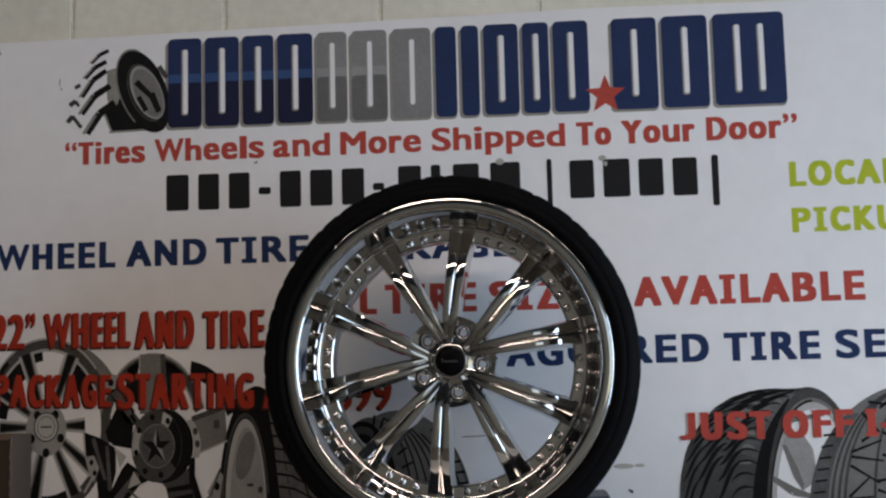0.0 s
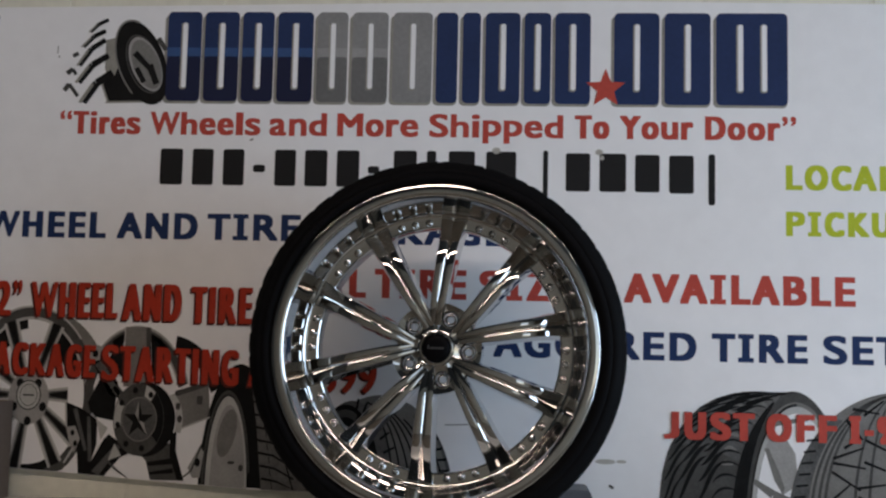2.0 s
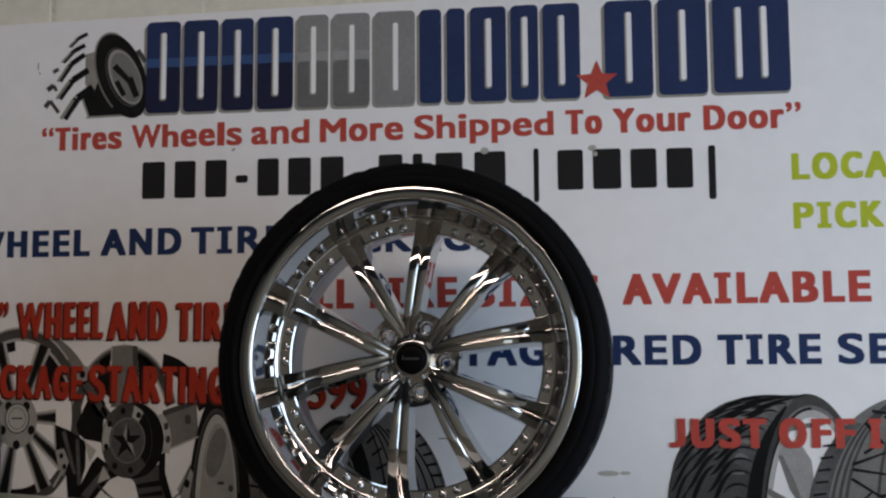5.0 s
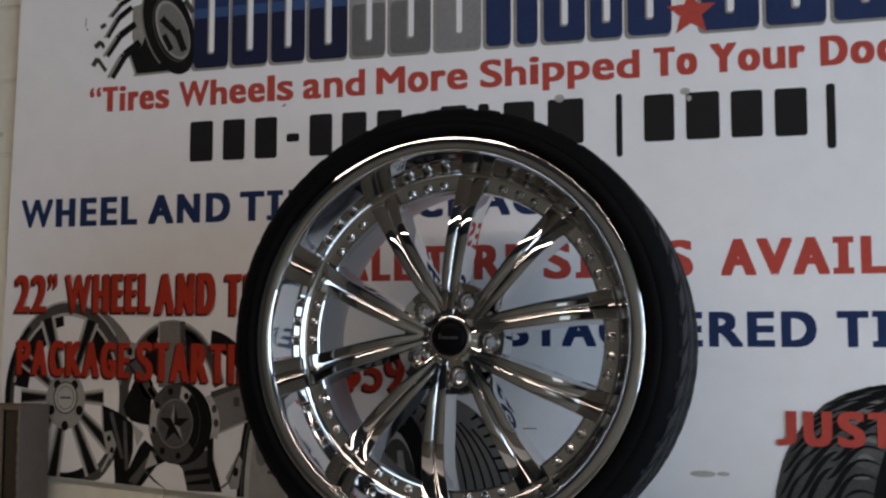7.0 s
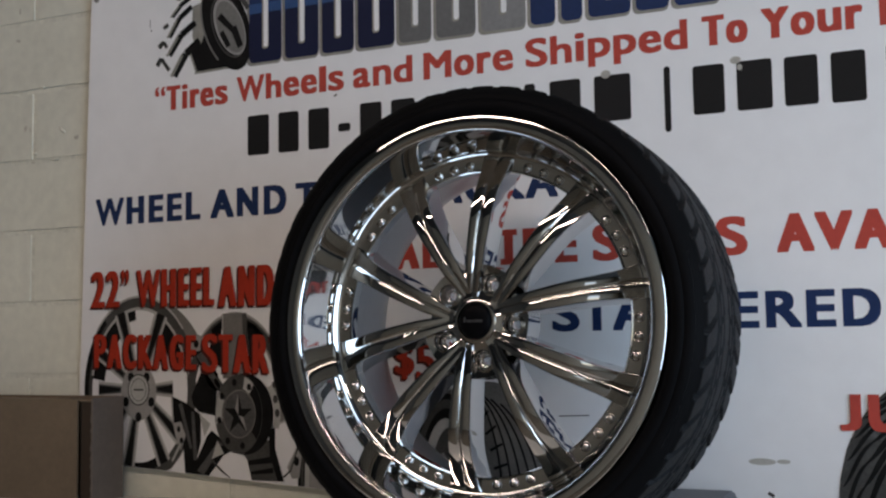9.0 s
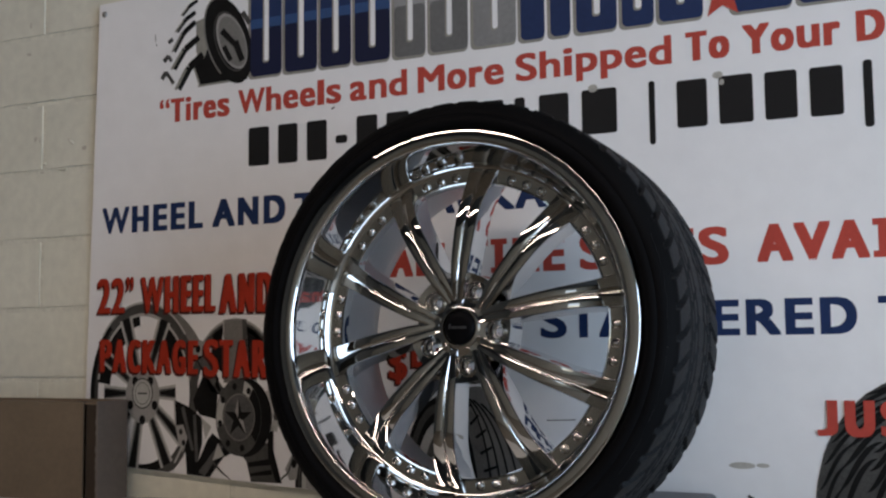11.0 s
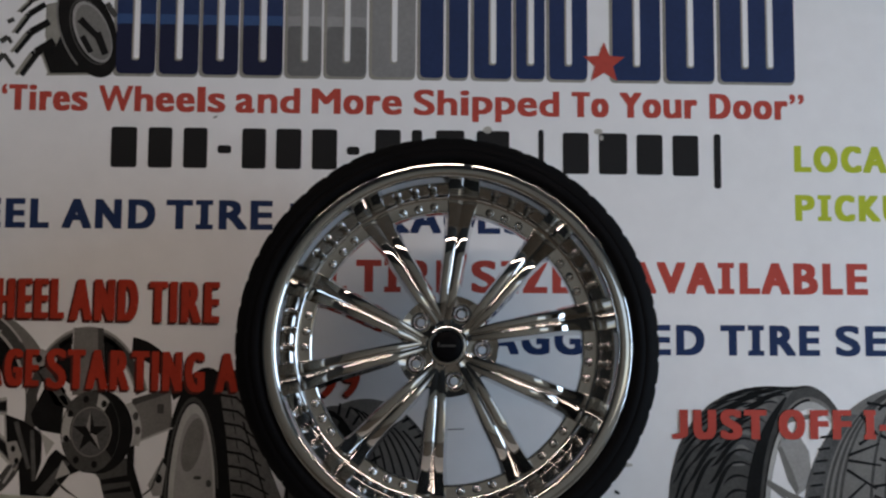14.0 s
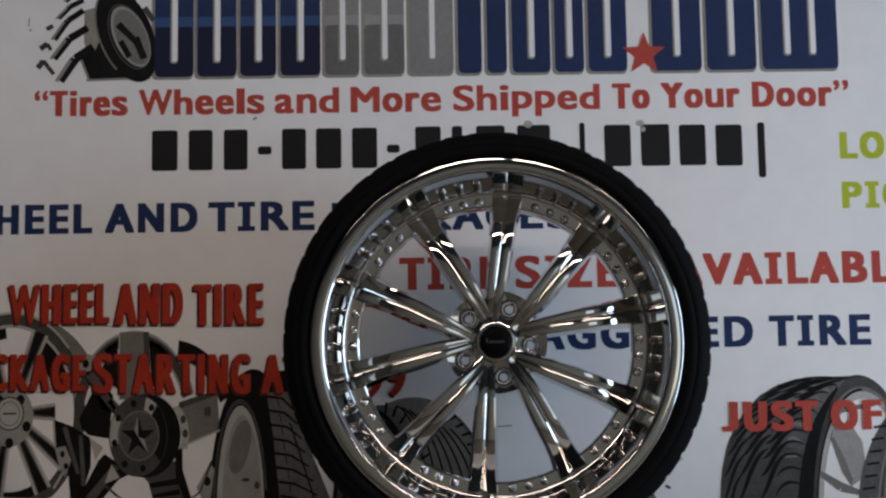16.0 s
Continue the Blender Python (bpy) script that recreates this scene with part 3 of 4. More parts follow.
flat("rim_print", [ellipse(-0.667, 0.905, 0.050, 0.218, 40, 0, 180)], 3.8, PHOTO_PALE, parent=pic)
flat("rim_shade_print", [ellipse(-0.664, 0.905, 0.042, 0.198, 30, 0, 180)], 4.0, PHOTO_GREY, parent=pic)
flat("rim_shade_print", [ellipse(-0.668, 1.036, 0.021, 0.058, 20, 0, 360, -12)], 4.1, PHOTO_LIGHT, parent=pic)
flat("rim_mark_print", [ellipse(-0.656, 0.967, 0.009, 0.004, 10), ellipse(-0.632, 0.955, 0.006, 0.008, 10)], 4.4, PHOTO_MID, parent=pic)

# tyre with curved grooves, behind the real wheel
pic = printed("printed_grooved_tyre", "printed photograph of a tyre with curved grooves")
flat("tread_print", [ellipse(-0.300, 0.880, 0.175, 0.255, 60)], 1, PHOTO_LIGHT, parent=pic)
flat("tread_edge_print", [arc_band(-0.300, 0.880, 0.175, 0.255, 0.166, 0.248, 4, 60, 24)], 1.4, PHOTO_TREAD, parent=pic)
flat("shoulder_print", [ellipse(-0.368, 0.888, 0.106, 0.232, 50)], 1.6, PHOTO_BLOCK, parent=pic)
flat("sidewall_print", [ellipse(-0.385, 0.895, 0.088, 0.216, 50)], 2.0, PHOTO_DARK, parent=pic)
flat("sidewall_shine_print", [arc_band(-0.385, 0.895, 0.080, 0.204, 0.068, 0.186, 70, 190, 30)], 2.2, PHOTO_MID, parent=pic)
flat("rim_print", [ellipse(-0.388, 0.895, 0.056, 0.166, 40)], 2.4, PHOTO_PALE, parent=pic)
flat("rim_shade_print", [ellipse(-0.379, 0.888, 0.048, 0.156, 40)], 2.6, PHOTO_MID, parent=pic)
flat("spoke_print", [stroke(-0.400, 0.990, -0.372, 0.940, 0.014, 0.020), stroke(-0.372, 1.020, -0.362, 0.940, 0.012, 0.020)], 2.8, PHOTO_GREY, parent=pic)
for k in range(9):
    a = radians(84 - 10.5 * k)
    flat("groove_print", [stroke(-0.368 + 0.088 * math.cos(a), 0.888 + 0.214 * math.sin(a), -0.368 + 0.118 * math.cos(a), 0.890 + 0.236 * math.sin(a), 0.006, 0.005)], 3.0, PHOTO_DARK, parent=pic)
for k in range(7):
    flat("groove_print", [arc_band(-0.345, 0.870, 0.080 + 0.0205 * k, 0.252, 0.0755 + 0.0205 * k, 0.248, 4, 82 - 5 * k, 24)], 3.2, PHOTO_DARK, parent=pic)
for k in range(8):
    a = radians(58 - 6.5 * k)
    flat("groove_print", [stroke(-0.300 + 0.146 * math.cos(a), 0.885 + 0.236 * math.sin(a), -0.300 + 0.173 * math.cos(a), 0.880 + 0.252 * math.sin(a), 0.005, 0.007)], 3.4, PHOTO_DARK, parent=pic)

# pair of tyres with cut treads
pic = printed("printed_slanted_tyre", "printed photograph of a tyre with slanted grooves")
def tread_at(across, along):
    """A place on the printed tread: across from its far edge (0) to its shoulder (1), along from the ground (0) to the crown (1)."""
    a = radians(186 - 104 * along)
    ca, sa = math.cos(a), math.sin(a)
    lx = 0.600 + 0.250 * math.copysign(abs(ca) ** 0.8, ca)
    lz = 0.870 + 0.297 * math.copysign(abs(sa) ** 0.8, sa)
    sx, sz = 0.546 + 0.030 * along + 0.056 * along ** 3, 0.868 + 0.296 * max(0.0, along) ** 0.85
    bow = 0.030 * 4 * across * (1 - across) * (1 - along)
    return lx + (sx - lx) * across, lz + (sz - lz) * across + bow


def groove(points, wide):
    """A curved groove on that tread, thick in its middle and drawn out to points."""
    n = 14
    left, right = [], []
    for i in range(n + 1):
        f = i / n
        a = [p for p in points]
        while len(a) > 1:
            a = [(p[0] + (q[0] - p[0]) * f, p[1] + (q[1] - p[1]) * f) for p, q in zip(a, a[1:])]
        x, z = tread_at(*a[0])
        h = wide * (0.12 + 0.88 * max(0.0, math.sin(math.pi * f)) ** 0.8) / 2
        left.append((x - h * 0.6, z + h * 0.8))
        right.append((x + h * 0.6, z - h * 0.8))
    return left + right[::-1]


flat("sidewall_print", [ellipse(0.655, 0.870, 0.125, 0.297, 40, 0, 180)], 1, PHOTO_MID, parent=pic)
flat("bead_print", [arc_band(0.662, 0.870, 0.112, 0.272, 0.100, 0.252, 20, 120, 30)], 1.3, PHOTO_LIGHT, parent=pic)
flat("rim_print", [ellipse(0.668, 0.870, 0.098, 0.250, 40, 0, 180)], 1.5, SIGN_WHITE, parent=pic)
flat("rim_edge_print", [arc_band(0.664, 0.870, 0.104, 0.262, 0.095, 0.246, 60, 180, 30)], 2, PHOTO_PALE, parent=pic)
flat("rim_edge_print", [arc_band(0.664, 0.870, 0.108, 0.268, 0.104, 0.262, 90, 180, 30)], 2.1, PHOTO_DARK, parent=pic)
flat("spoke_print", [[(0.590, 1.035), (0.606, 1.066), (0.640, 1.058), (0.660, 1.025), (0.664, 0.985), (0.652, 0.945), (0.632, 0.930), (0.612, 0.962)]], 2, PHOTO_GREY, parent=pic)
flat("spoke_shade_print", [[(0.590, 1.035), (0.600, 1.035), (0.622, 0.985), (0.636, 0.945), (0.630, 0.932), (0.612, 0.965)], stroke(0.566, 0.960, 0.610, 0.930, 0.012, 0.020), stroke(0.610, 0.930, 0.648, 0.918, 0.020, 0.012), stroke(0.600, 1.090, 0.690, 1.104, 0.014, 0.008)], 2.4, PHOTO_LIGHT, parent=pic)
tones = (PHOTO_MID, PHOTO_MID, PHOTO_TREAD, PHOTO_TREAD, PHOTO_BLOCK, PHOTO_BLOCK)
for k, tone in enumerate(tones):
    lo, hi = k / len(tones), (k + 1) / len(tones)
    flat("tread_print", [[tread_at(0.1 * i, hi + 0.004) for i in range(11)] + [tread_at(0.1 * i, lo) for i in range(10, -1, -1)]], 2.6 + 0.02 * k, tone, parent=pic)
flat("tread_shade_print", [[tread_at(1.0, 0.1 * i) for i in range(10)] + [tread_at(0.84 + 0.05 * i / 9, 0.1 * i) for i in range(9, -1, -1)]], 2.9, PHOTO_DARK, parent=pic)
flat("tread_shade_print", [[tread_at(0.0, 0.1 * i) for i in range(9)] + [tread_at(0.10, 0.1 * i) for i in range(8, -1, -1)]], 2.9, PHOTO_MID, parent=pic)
flat("tread_shine_print", [groove([(0.40, 0.50 + 0.1 * k), (0.50, 0.56 + 0.1 * k), (0.60, 0.58 + 0.1 * k)], 0.014) for k in range(4)] + [groove([(0.66, 0.26 + 0.11 * k), (0.74, 0.30 + 0.11 * k), (0.80, 0.30 + 0.11 * k)], 0.014) for k in range(6)], 3.1, PHOTO_LIGHT, parent=pic)
for k in range(11):
    u = 0.0 + 0.085 * k
    for run, wide in ((((0.03, u), (0.12, u + 0.02), (0.12, u + 0.13), (0.24, u + 0.16)), 0.009), (((0.20, u - 0.02), (0.32, u + 0.01), (0.34, u + 0.16), (0.48, u + 0.20)), 0.012),
                      (((0.44, u - 0.03), (0.56, u), (0.56, u + 0.14), (0.68, u + 0.19)), 0.012), (((0.60, u - 0.03), (0.68, u + 0.05), (0.82, u + 0.07), (0.97, u + 0.05)), 0.008)):
        if run[-1][1] < 0.99 and run[0][1] > -0.02:
            flat("groove_print", [groove(run, wide * (1.0 - 0.42 * u))], 3.4, PHOTO_DARK, parent=pic)
pic = printed("printed_star_tread_tyre", "printed photograph of a tyre with a starred tread")
flat("tread_print", [ellipse(0.900, 0.870, 0.255, 0.300, 40, 176, 80) + [(0.93, 1.165), (0.905, 1.076), (0.889, 1.006), (0.868, 0.90)]], 3.4, PHOTO_LIGHT, parent=pic)
flat("sidewall_print", [[(0.868, 0.90), (0.889, 1.006), (0.905, 1.076), (0.93, 1.165), (1.06, 1.10), (1.10, 0.98), (1.11, 0.90)]], 3.5, PHOTO_DARK, parent=pic)
flat("tread_edge_print", [arc_band(0.900, 0.870, 0.256, 0.301, 0.214, 0.296, 128, 176, 30)], 3.6, PHOTO_TREAD, parent=pic)
flat("groove_print", [stroke(0.655 + 0.006 * k, 0.925 + 0.026 * k, 0.682 + 0.006 * k, 0.928 + 0.026 * k, 0.005) for k in range(6)], 4.1, PHOTO_DARK, parent=pic)
flat("tread_band_print", [arc_band(0.900, 0.870, 0.214, 0.296, 0.182, 0.292, 112, 176, 30)], 3.6, PHOTO_LIGHT, parent=pic)
flat("groove_print", [arc_band(0.900, 0.870, r + 0.004, 0.296, r - 0.003, 0.292, 96, 176, 30) for r in (0.205, 0.190, 0.176, 0.108, 0.075)], 4, PHOTO_MID, parent=pic)
flat("groove_print", [stroke(x0, z0, x1, z1, 0.007, 0.004) for x0, z0, x1, z1 in (
    (0.745, 1.016, 0.815, 1.042), (0.745, 1.006, 0.818, 0.995), (0.742, 0.986, 0.806, 0.945), (0.735, 0.915, 0.785, 0.960), (0.735, 0.910, 0.790, 0.915), (0.775, 1.105, 0.812, 1.060),
    (0.770, 1.040, 0.810, 1.065), (0.790, 1.130, 0.850, 1.120), (0.815, 1.115, 0.860, 1.150), (0.818, 1.060, 0.880, 1.030), (0.815, 1.010, 0.880, 0.985), (0.800, 0.950, 0.865, 0.960), (0.800, 0.930, 0.862, 0.905))], 4.2, PHOTO_DARK, parent=pic)

# tyre drawing beside the shop mark
pic = printed("printed_mark_tyre", "printed drawing of a leaning off-road tyre")
flat("tread_print", [[(-1.014, 1.878), (-0.996, 1.832), (-0.864, 1.836), (-0.868, 1.87), (-0.93, 1.93), (-0.975, 1.975), (-0.985, 1.93)]], 1, PHOTO_DARK, parent=pic)
flat("base_line_print", [stroke(-1.004, 1.8335, -0.864, 1.8375, 0.005), stroke(-1.016, 1.880, -0.998, 1.834, 0.005)], 1.2, INK_SHADOW, parent=pic)
flat("tread_block_print", [[(-1.010, 1.990), (-0.985, 1.996), (-0.968, 1.945), (-0.985, 1.900), (-1.002, 1.890), (-1.010, 1.92)]], 1.4, INK_SHADOW, parent=pic)
flat("tyre_print", [ellipse(-0.918, 1.934, 0.058, 0.112, 40, 0, 360, 22)], 1.8, PHOTO_DARK, parent=pic)
flat("tyre_edge_print", [arc_band(-0.918, 1.934, 0.060, 0.114, 0.056, 0.109, 60, 215, 30, 22)], 2.2, PHOTO_LIGHT, parent=pic)
flat("tyre_edge_print", [arc_band(-0.912, 1.930, 0.040, 0.078, 0.037, 0.074, 0, 359, 40, 22)], 2.2, PHOTO_MID, parent=pic)
flat("rim_print", [ellipse(-0.908, 1.930, 0.036, 0.073, 40, 0, 360, 24)], 2.6, PHOTO_GREY, parent=pic)
flat("rim_shade_print", [ellipse(-0.906, 1.929, 0.032, 0.066, 40, 0, 360, 24)], 2.8, PHOTO_LIGHT, parent=pic)
for level, bar in ((3.0, (-0.936, 1.958, -0.898, 1.920, 0.016, 0.013)), (3.2, (-0.898, 1.928, -0.878, 1.880, 0.018, 0.015)), (3.4, (-0.930, 1.920, -0.910, 1.884, 0.013, 0.013))):
    flat("spoke_print", [stroke(*bar)], level, PHOTO_DARK, parent=pic)
for x0, z0, x1, z1, w in ((-1.006, 2.041, -1.050, 2.010, 0.010), (-1.012, 2.013, -1.066, 1.972, 0.012), (-1.012, 1.990, -1.074, 1.925, 0.014), (-1.002, 1.951, -1.074, 1.882, 0.017), (-0.990, 1.908, -1.060, 1.832, 0.020)):
    xm, zm = x0 + (x1 - x0) * 0.55, z0 + (z1 - z0) * 0.35
    flat("tread_bar_print", [stroke(x0, z0, xm, zm, w * 0.9, w), stroke(xm, zm, x1, z1, w, w * 0.8)], 2, PHOTO_DARK, parent=pic)
    flat("tread_bar_shine_print", [stroke(xm - w * 0.5, zm - 0.002, x1 - w * 0.45, z1, w * 0.4)], 2.4, INK_SHADOW, parent=pic)
flat("tread_bar_print", [stroke(-1.092, 1.949, -1.078, 1.956, 0.010), stroke(-1.105, 1.905, -1.090, 1.916, 0.012), stroke(-1.090, 1.916, -1.082, 1.902, 0.008), stroke(-1.110, 1.862, -1.098, 1.878, 0.012), stroke(-1.098, 1.878, -1.075, 1.848, 0.009), stroke(-0.878, 1.995, -0.858, 1.965, 0.012)], 2, PHOTO_MID, parent=pic)

# wear on the sign: rubbed patch, scratches, smudges
flat("rubbed_patch", [ellipse(0.226, 0.994, 0.024, 0.006, 20), ellipse(0.263, 0.995, 0.012, 0.004, 12)], 1, WEAR)
flat("scratch", [stroke(-0.150, 1.069, -0.090, 1.071, 0.002), stroke(0.235, 0.940, 0.245, 0.934, 0.006)], 3.6, PHOTO_MID)
flat("smudge", [ellipse(-0.040, 1.723, 0.010, 0.008, 14), ellipse(0.205, 1.722, 0.010, 0.007, 14), ellipse(0.212, 1.708, 0.005, 0.006, 10)], 1.6, WEAR)
flat("smudge", [stroke(-1.131, 1.975, -1.131, 1.955, 0.002), stroke(-1.128, 1.950, -1.126, 1.945, 0.003), stroke(-0.640, 1.742, -0.632, 1.746, 0.004)], 1, PHOTO_LIGHT)
for x, z in ((-1.291, 2.046), (1.09, 2.06)):
    screw = part("screw", revolve([(0.0001, -0.0045), (0.004, -0.004), (0.0075, -0.001), (0.008, 0.002)], 16), STEEL, sign, "dull steel screw", smooth=40)
    screw.matrix_local = pose(x, SIGN_Y, z)

# ---- the wheel ----
CX, CY, CZ = -0.146, 2.178, 1.2505
R, RT = 0.312, 0.3755
wheel = new("car_wheel")
tagged(wheel, "chrome ten-spoke car wheel with low-profile black tyre on the counter", "wheel")
wheel.matrix_world = pose(CX, CY, CZ, -3.0, 0, -2.0)
W = 0.285
side = [(R + 0.000, 0.024), (R + 0.006, 0.0195), (R + 0.0105, 0.0125), (R + 0.0145, 0.006), (R + 0.021, 0.002), (R + 0.031, 0.003), (R + 0.033, 0.0055), (R + 0.036, 0.0045), (R + 0.044, 0.0075), (R + 0.048, 0.0105)]
other = [(r, W - y) for r, y in side[::-1]]
tyre = part("tyre", revolve(side, 160), RUBBER_DARK, wheel, "black low-profile tyre with a dressed sidewall", smooth=50)
part("rear_sidewall", revolve(other, 120), RUBBER_DARK, tyre, smooth=50)
# tread with slanted grooves
tb = bmesh.new()
NA, NW = 1400, 56
y0, y1 = 0.0105, W - 0.0105
rows_v = []
for i in range(NA):
    a = 2 * math.pi * i / NA
    ring = []
    for j in range(NW + 1):
        u = j / NW
        y = y0 + (y1 - y0) * u
        v = abs(2 * u - 1)
        r = RT - 0.004 * v ** 4 - 0.0115 * (max(0.0, v - 0.87) / 0.13) ** 2.0
        depth = 0.0
        ph = (a * 50 / (2 * math.pi) + 1.5 * (1 - v) ** 1.2) % 1.0
        if ph < 0.26 and v > 0.36:
            depth = 0.008
        ph2 = (a * 50 / (2 * math.pi) + 0.5 + 2.6 * (1 - v)) % 1.0
        if ph2 < 0.16 and 0.10 < v < 0.5:
            depth = 0.006
        if abs(v - 0.42) < 0.03 or abs(v - 0.14) < 0.03 or abs(v - 0.27) < 0.02:
            depth = 0.008
        depth *= 1.35 * min(1.0, max(0.0, (0.94 - v) / 0.15))
        ring.append(tb.verts.new(((r - depth) * math.sin(a), y, (r - depth) * math.cos(a))))
    rows_v.append(ring)
for i in range(NA):
    p, q = rows_v[i], rows_v[(i + 1) % NA]
    for j in range(NW):
        tb.faces.new((p[j], q[j], q[j + 1], p[j + 1]))
tread = part("tread", tb, RUBBER, tyre, "grooved black tread", smooth=25)
tread.data.materials.append(RUBBER_DARK)      # the dressed shoulder, next to the sidewall
for face in tread.data.polygons:
    if face.center.y < y0 + 0.065 * (y1 - y0):
        face.material_index = 1

# polished lip, step and barrel
lip = [(R - 0.002, 0.026), (R + 0.006, 0.018), (R + 0.0092, 0.012), (R + 0.0094, 0.0050), (R + 0.0092, 0.0028), (R + 0.0083, 0.0012), (R + 0.0070, 0.0007), (R + 0.0005, 0.0), (R - 0.0060, -0.0004), (R - 0.0115, 0.0008), (R - 0.0142, 0.0036),
       (R - 0.0160, 0.0085), (R - 0.0170, 0.0120), (R - 0.0178, 0.0150), (R - 0.0184, 0.0175), (R - 0.0228, 0.0350), (R - 0.0272, 0.0525), (R - 0.0316, 0.0700), (R - 0.0322, 0.0725), (R - 0.0345, 0.0780), (R - 0.0390, 0.0820)]
rim = part("rim_lip", revolve(lip, 200), CHROME, wheel, "deep polished chrome lip", smooth=60)
step = [(R - 0.0390, 0.082), (R - 0.0412, 0.0836), (R - 0.0440, 0.0842), (R - 0.0628, 0.0842), (R - 0.0636, 0.0822), (R - 0.0652, 0.0816), (R - 0.0668, 0.0830), (R - 0.067, 0.088), (R - 0.067, 0.102), (R - 0.060, 0.106)]
part("rivet_flange", revolve(step, 200), CHROME, wheel, smooth=35)
barrel = [(R - 0.060, 0.105), (R - 0.057, 0.13), (R - 0.050, 0.21), (R - 0.040, 0.25), (R - 0.022, 0.265), (R + 0.002, 0.274), (R + 0.002, 0.278)]
part("barrel", revolve(barrel, 160), CHROME_SATIN, wheel, smooth=50)

# spokes: two rails with a channel between them, drawn aside at the root to clear the lug seats, falling away at the foot
def along(table, r):
    return float(np.interp(r, [p[0] for p in table], [p[1] for p in table]))


HALF = [(0.036, 0.0110), (0.060, 0.0130), (0.090, 0.0170), (0.150, 0.0202), (0.205, 0.0218), (0.235, 0.0245), (0.258, 0.0285), (0.281, 0.0340)]


FALL = [(0.12, 0.0), (0.160, 0.02), (0.214, 0.47), (0.281, 0.70)]      # how steeply the spoke falls away from the front


def spoke_mesh(hand):
    bm = bmesh.new()
    grid = []
    for k in range(61):
        r = 0.036 + 0.245 * k / 60
        if r < 0.12:
            d = 0.052 - 0.014 * math.sin(0.5 * math.pi * (r - 0.036) / 0.084)
        else:
            d = 0.038
            for m in range(40):
                d += along(FALL, 0.12 + (r - 0.12) * (m + 0.5) / 40) * (r - 0.12) / 40
        w = along(HALF, r)
        aside = hand * 0.0108 * (1 - r / 0.285)
        half = [(1.12, 0.046), (1.06, 0.030), (0.93, 0.010), (0.90, 0.0050), (0.875, 0.0022), (0.84, 0.0008), (0.62, 0.0), (0.34, 0.0002), (0.12, 0.0008), (0.07, 0.0018), (0.03, 0.0024)]
        prof = [(-x, y) for x, y in half] + half[::-1]
        grid.append([bm.verts.new((aside + w * x, d + y * (0.55 + 0.45 * min(1.0, w / 0.017)), r)) for x, y in prof])
    n = len(grid[0])
    for p, q in zip(grid, grid[1:]):
        for j in range(n):
            bm.faces.new((p[j], p[(j + 1) % n], q[(j + 1) % n], q[j]))
    bm.faces.new(grid[0])
    bm.faces.new(grid[-1])
    return mesh_of(bm, "spoke", CHROME, 40)


pair = (spoke_mesh(-1), spoke_mesh(1))
for k in range(10):
    ob = new("spoke", pair[k % 2])
    ob.parent = wheel
    ob.matrix_local = pose(0, 0, 0, 0, 6 + 36 * k, 0)

# hub, lug seats, cap
hub_prof = [(0.0292, 0.110), (0.0292, 0.066), (0.0304, 0.0638), (0.0345, 0.0640), (0.0390, 0.0675), (0.0405, 0.080), (0.0420, 0.098)]
hub = part("hub", revolve(hub_prof, 64), CHROME, wheel, smooth=40)
SET = -0.013
hub.matrix_local = pose(0, SET, 0)
seat_mesh = mesh_of(revolve([(0.0085, 0.112), (0.0085, 0.098), (0.0095, 0.096), (0.0128, 0.095), (0.0136, 0.089), (0.0160, 0.084), (0.0182, 0.076), (0.0196, 0.074), (0.0210, 0.076), (0.0218, 0.084), (0.0222, 0.103)], 36), "lug_seat", CHROME, 50)
pad = bmesh.new()
lobes = []
for i in range(40):
    a = 2 * math.pi * i / 40
    out = math.copysign(abs(math.cos(a)) ** 0.6, math.cos(a))
    lobes.append((0.0172 * math.sin(a), 0.0172 * math.cos(a), 0.030 * math.copysign(abs(math.sin(a)) ** 0.6, math.sin(a)), 0.0275 * out))
ring_b = [pad.verts.new((p[0], 0.080, p[1])) for p in lobes]
ring_a = [pad.verts.new((p[2], 0.077, p[3])) for p in lobes]
ring_c = [pad.verts.new((p[2] * 1.03, 0.125, p[3] * 1.03)) for p in lobes]
for i in range(40):
    j = (i + 1) % 40
    pad.faces.new((ring_a[i], ring_a[j], ring_b[j], ring_b[i]))
    pad.faces.new((ring_a[i], ring_a[j], ring_c[j], ring_c[i]))
pad_mesh = mesh_of(pad, "lug_pad", CHROME, 40)
for k in range(5):
    for nm, me in (("lug_seat", seat_mesh), ("lug_pad", pad_mesh)):
        ob = new(nm, me)
        ob.parent = wheel
        ob.matrix_local = pose(0, 0, 0, 0, 24 + 72 * k, 0) @ pose(0, SET - 0.012, 0.0633) @ Matrix.Diagonal((0.82, 1, 0.82, 1) if nm == "lug_seat" else (1, 1, 1, 1))
# webs that close the roots of the spokes
web = bmesh.new()
fan = [(0.038 * math.sin(radians(t)), 0.038 * math.cos(radians(t))) for t in (-18, -9, 0, 9, 18)]
tip = [(0.088 * math.sin(radians(t)), 0.088 * math.cos(radians(t))) for t in (-16, -8, 0, 8, 16)]
va = [web.verts.new((x, 0.0625, z)) for x, z in fan]
vb = [web.verts.new((x, 0.063 if abs(i - 2) == 2 else 0.068, z if abs(i - 2) == 2 else z * 0.90)) for i, (x, z) in enumerate(tip)]
vc = [web.verts.new((v.co.x, 0.115, v.co.z)) for v in vb]
for i in range(4):
    web.faces.new((va[i], va[i + 1], vb[i + 1], vb[i]))
    web.faces.new((vb[i], vb[i + 1], vc[i + 1], vc[i]))
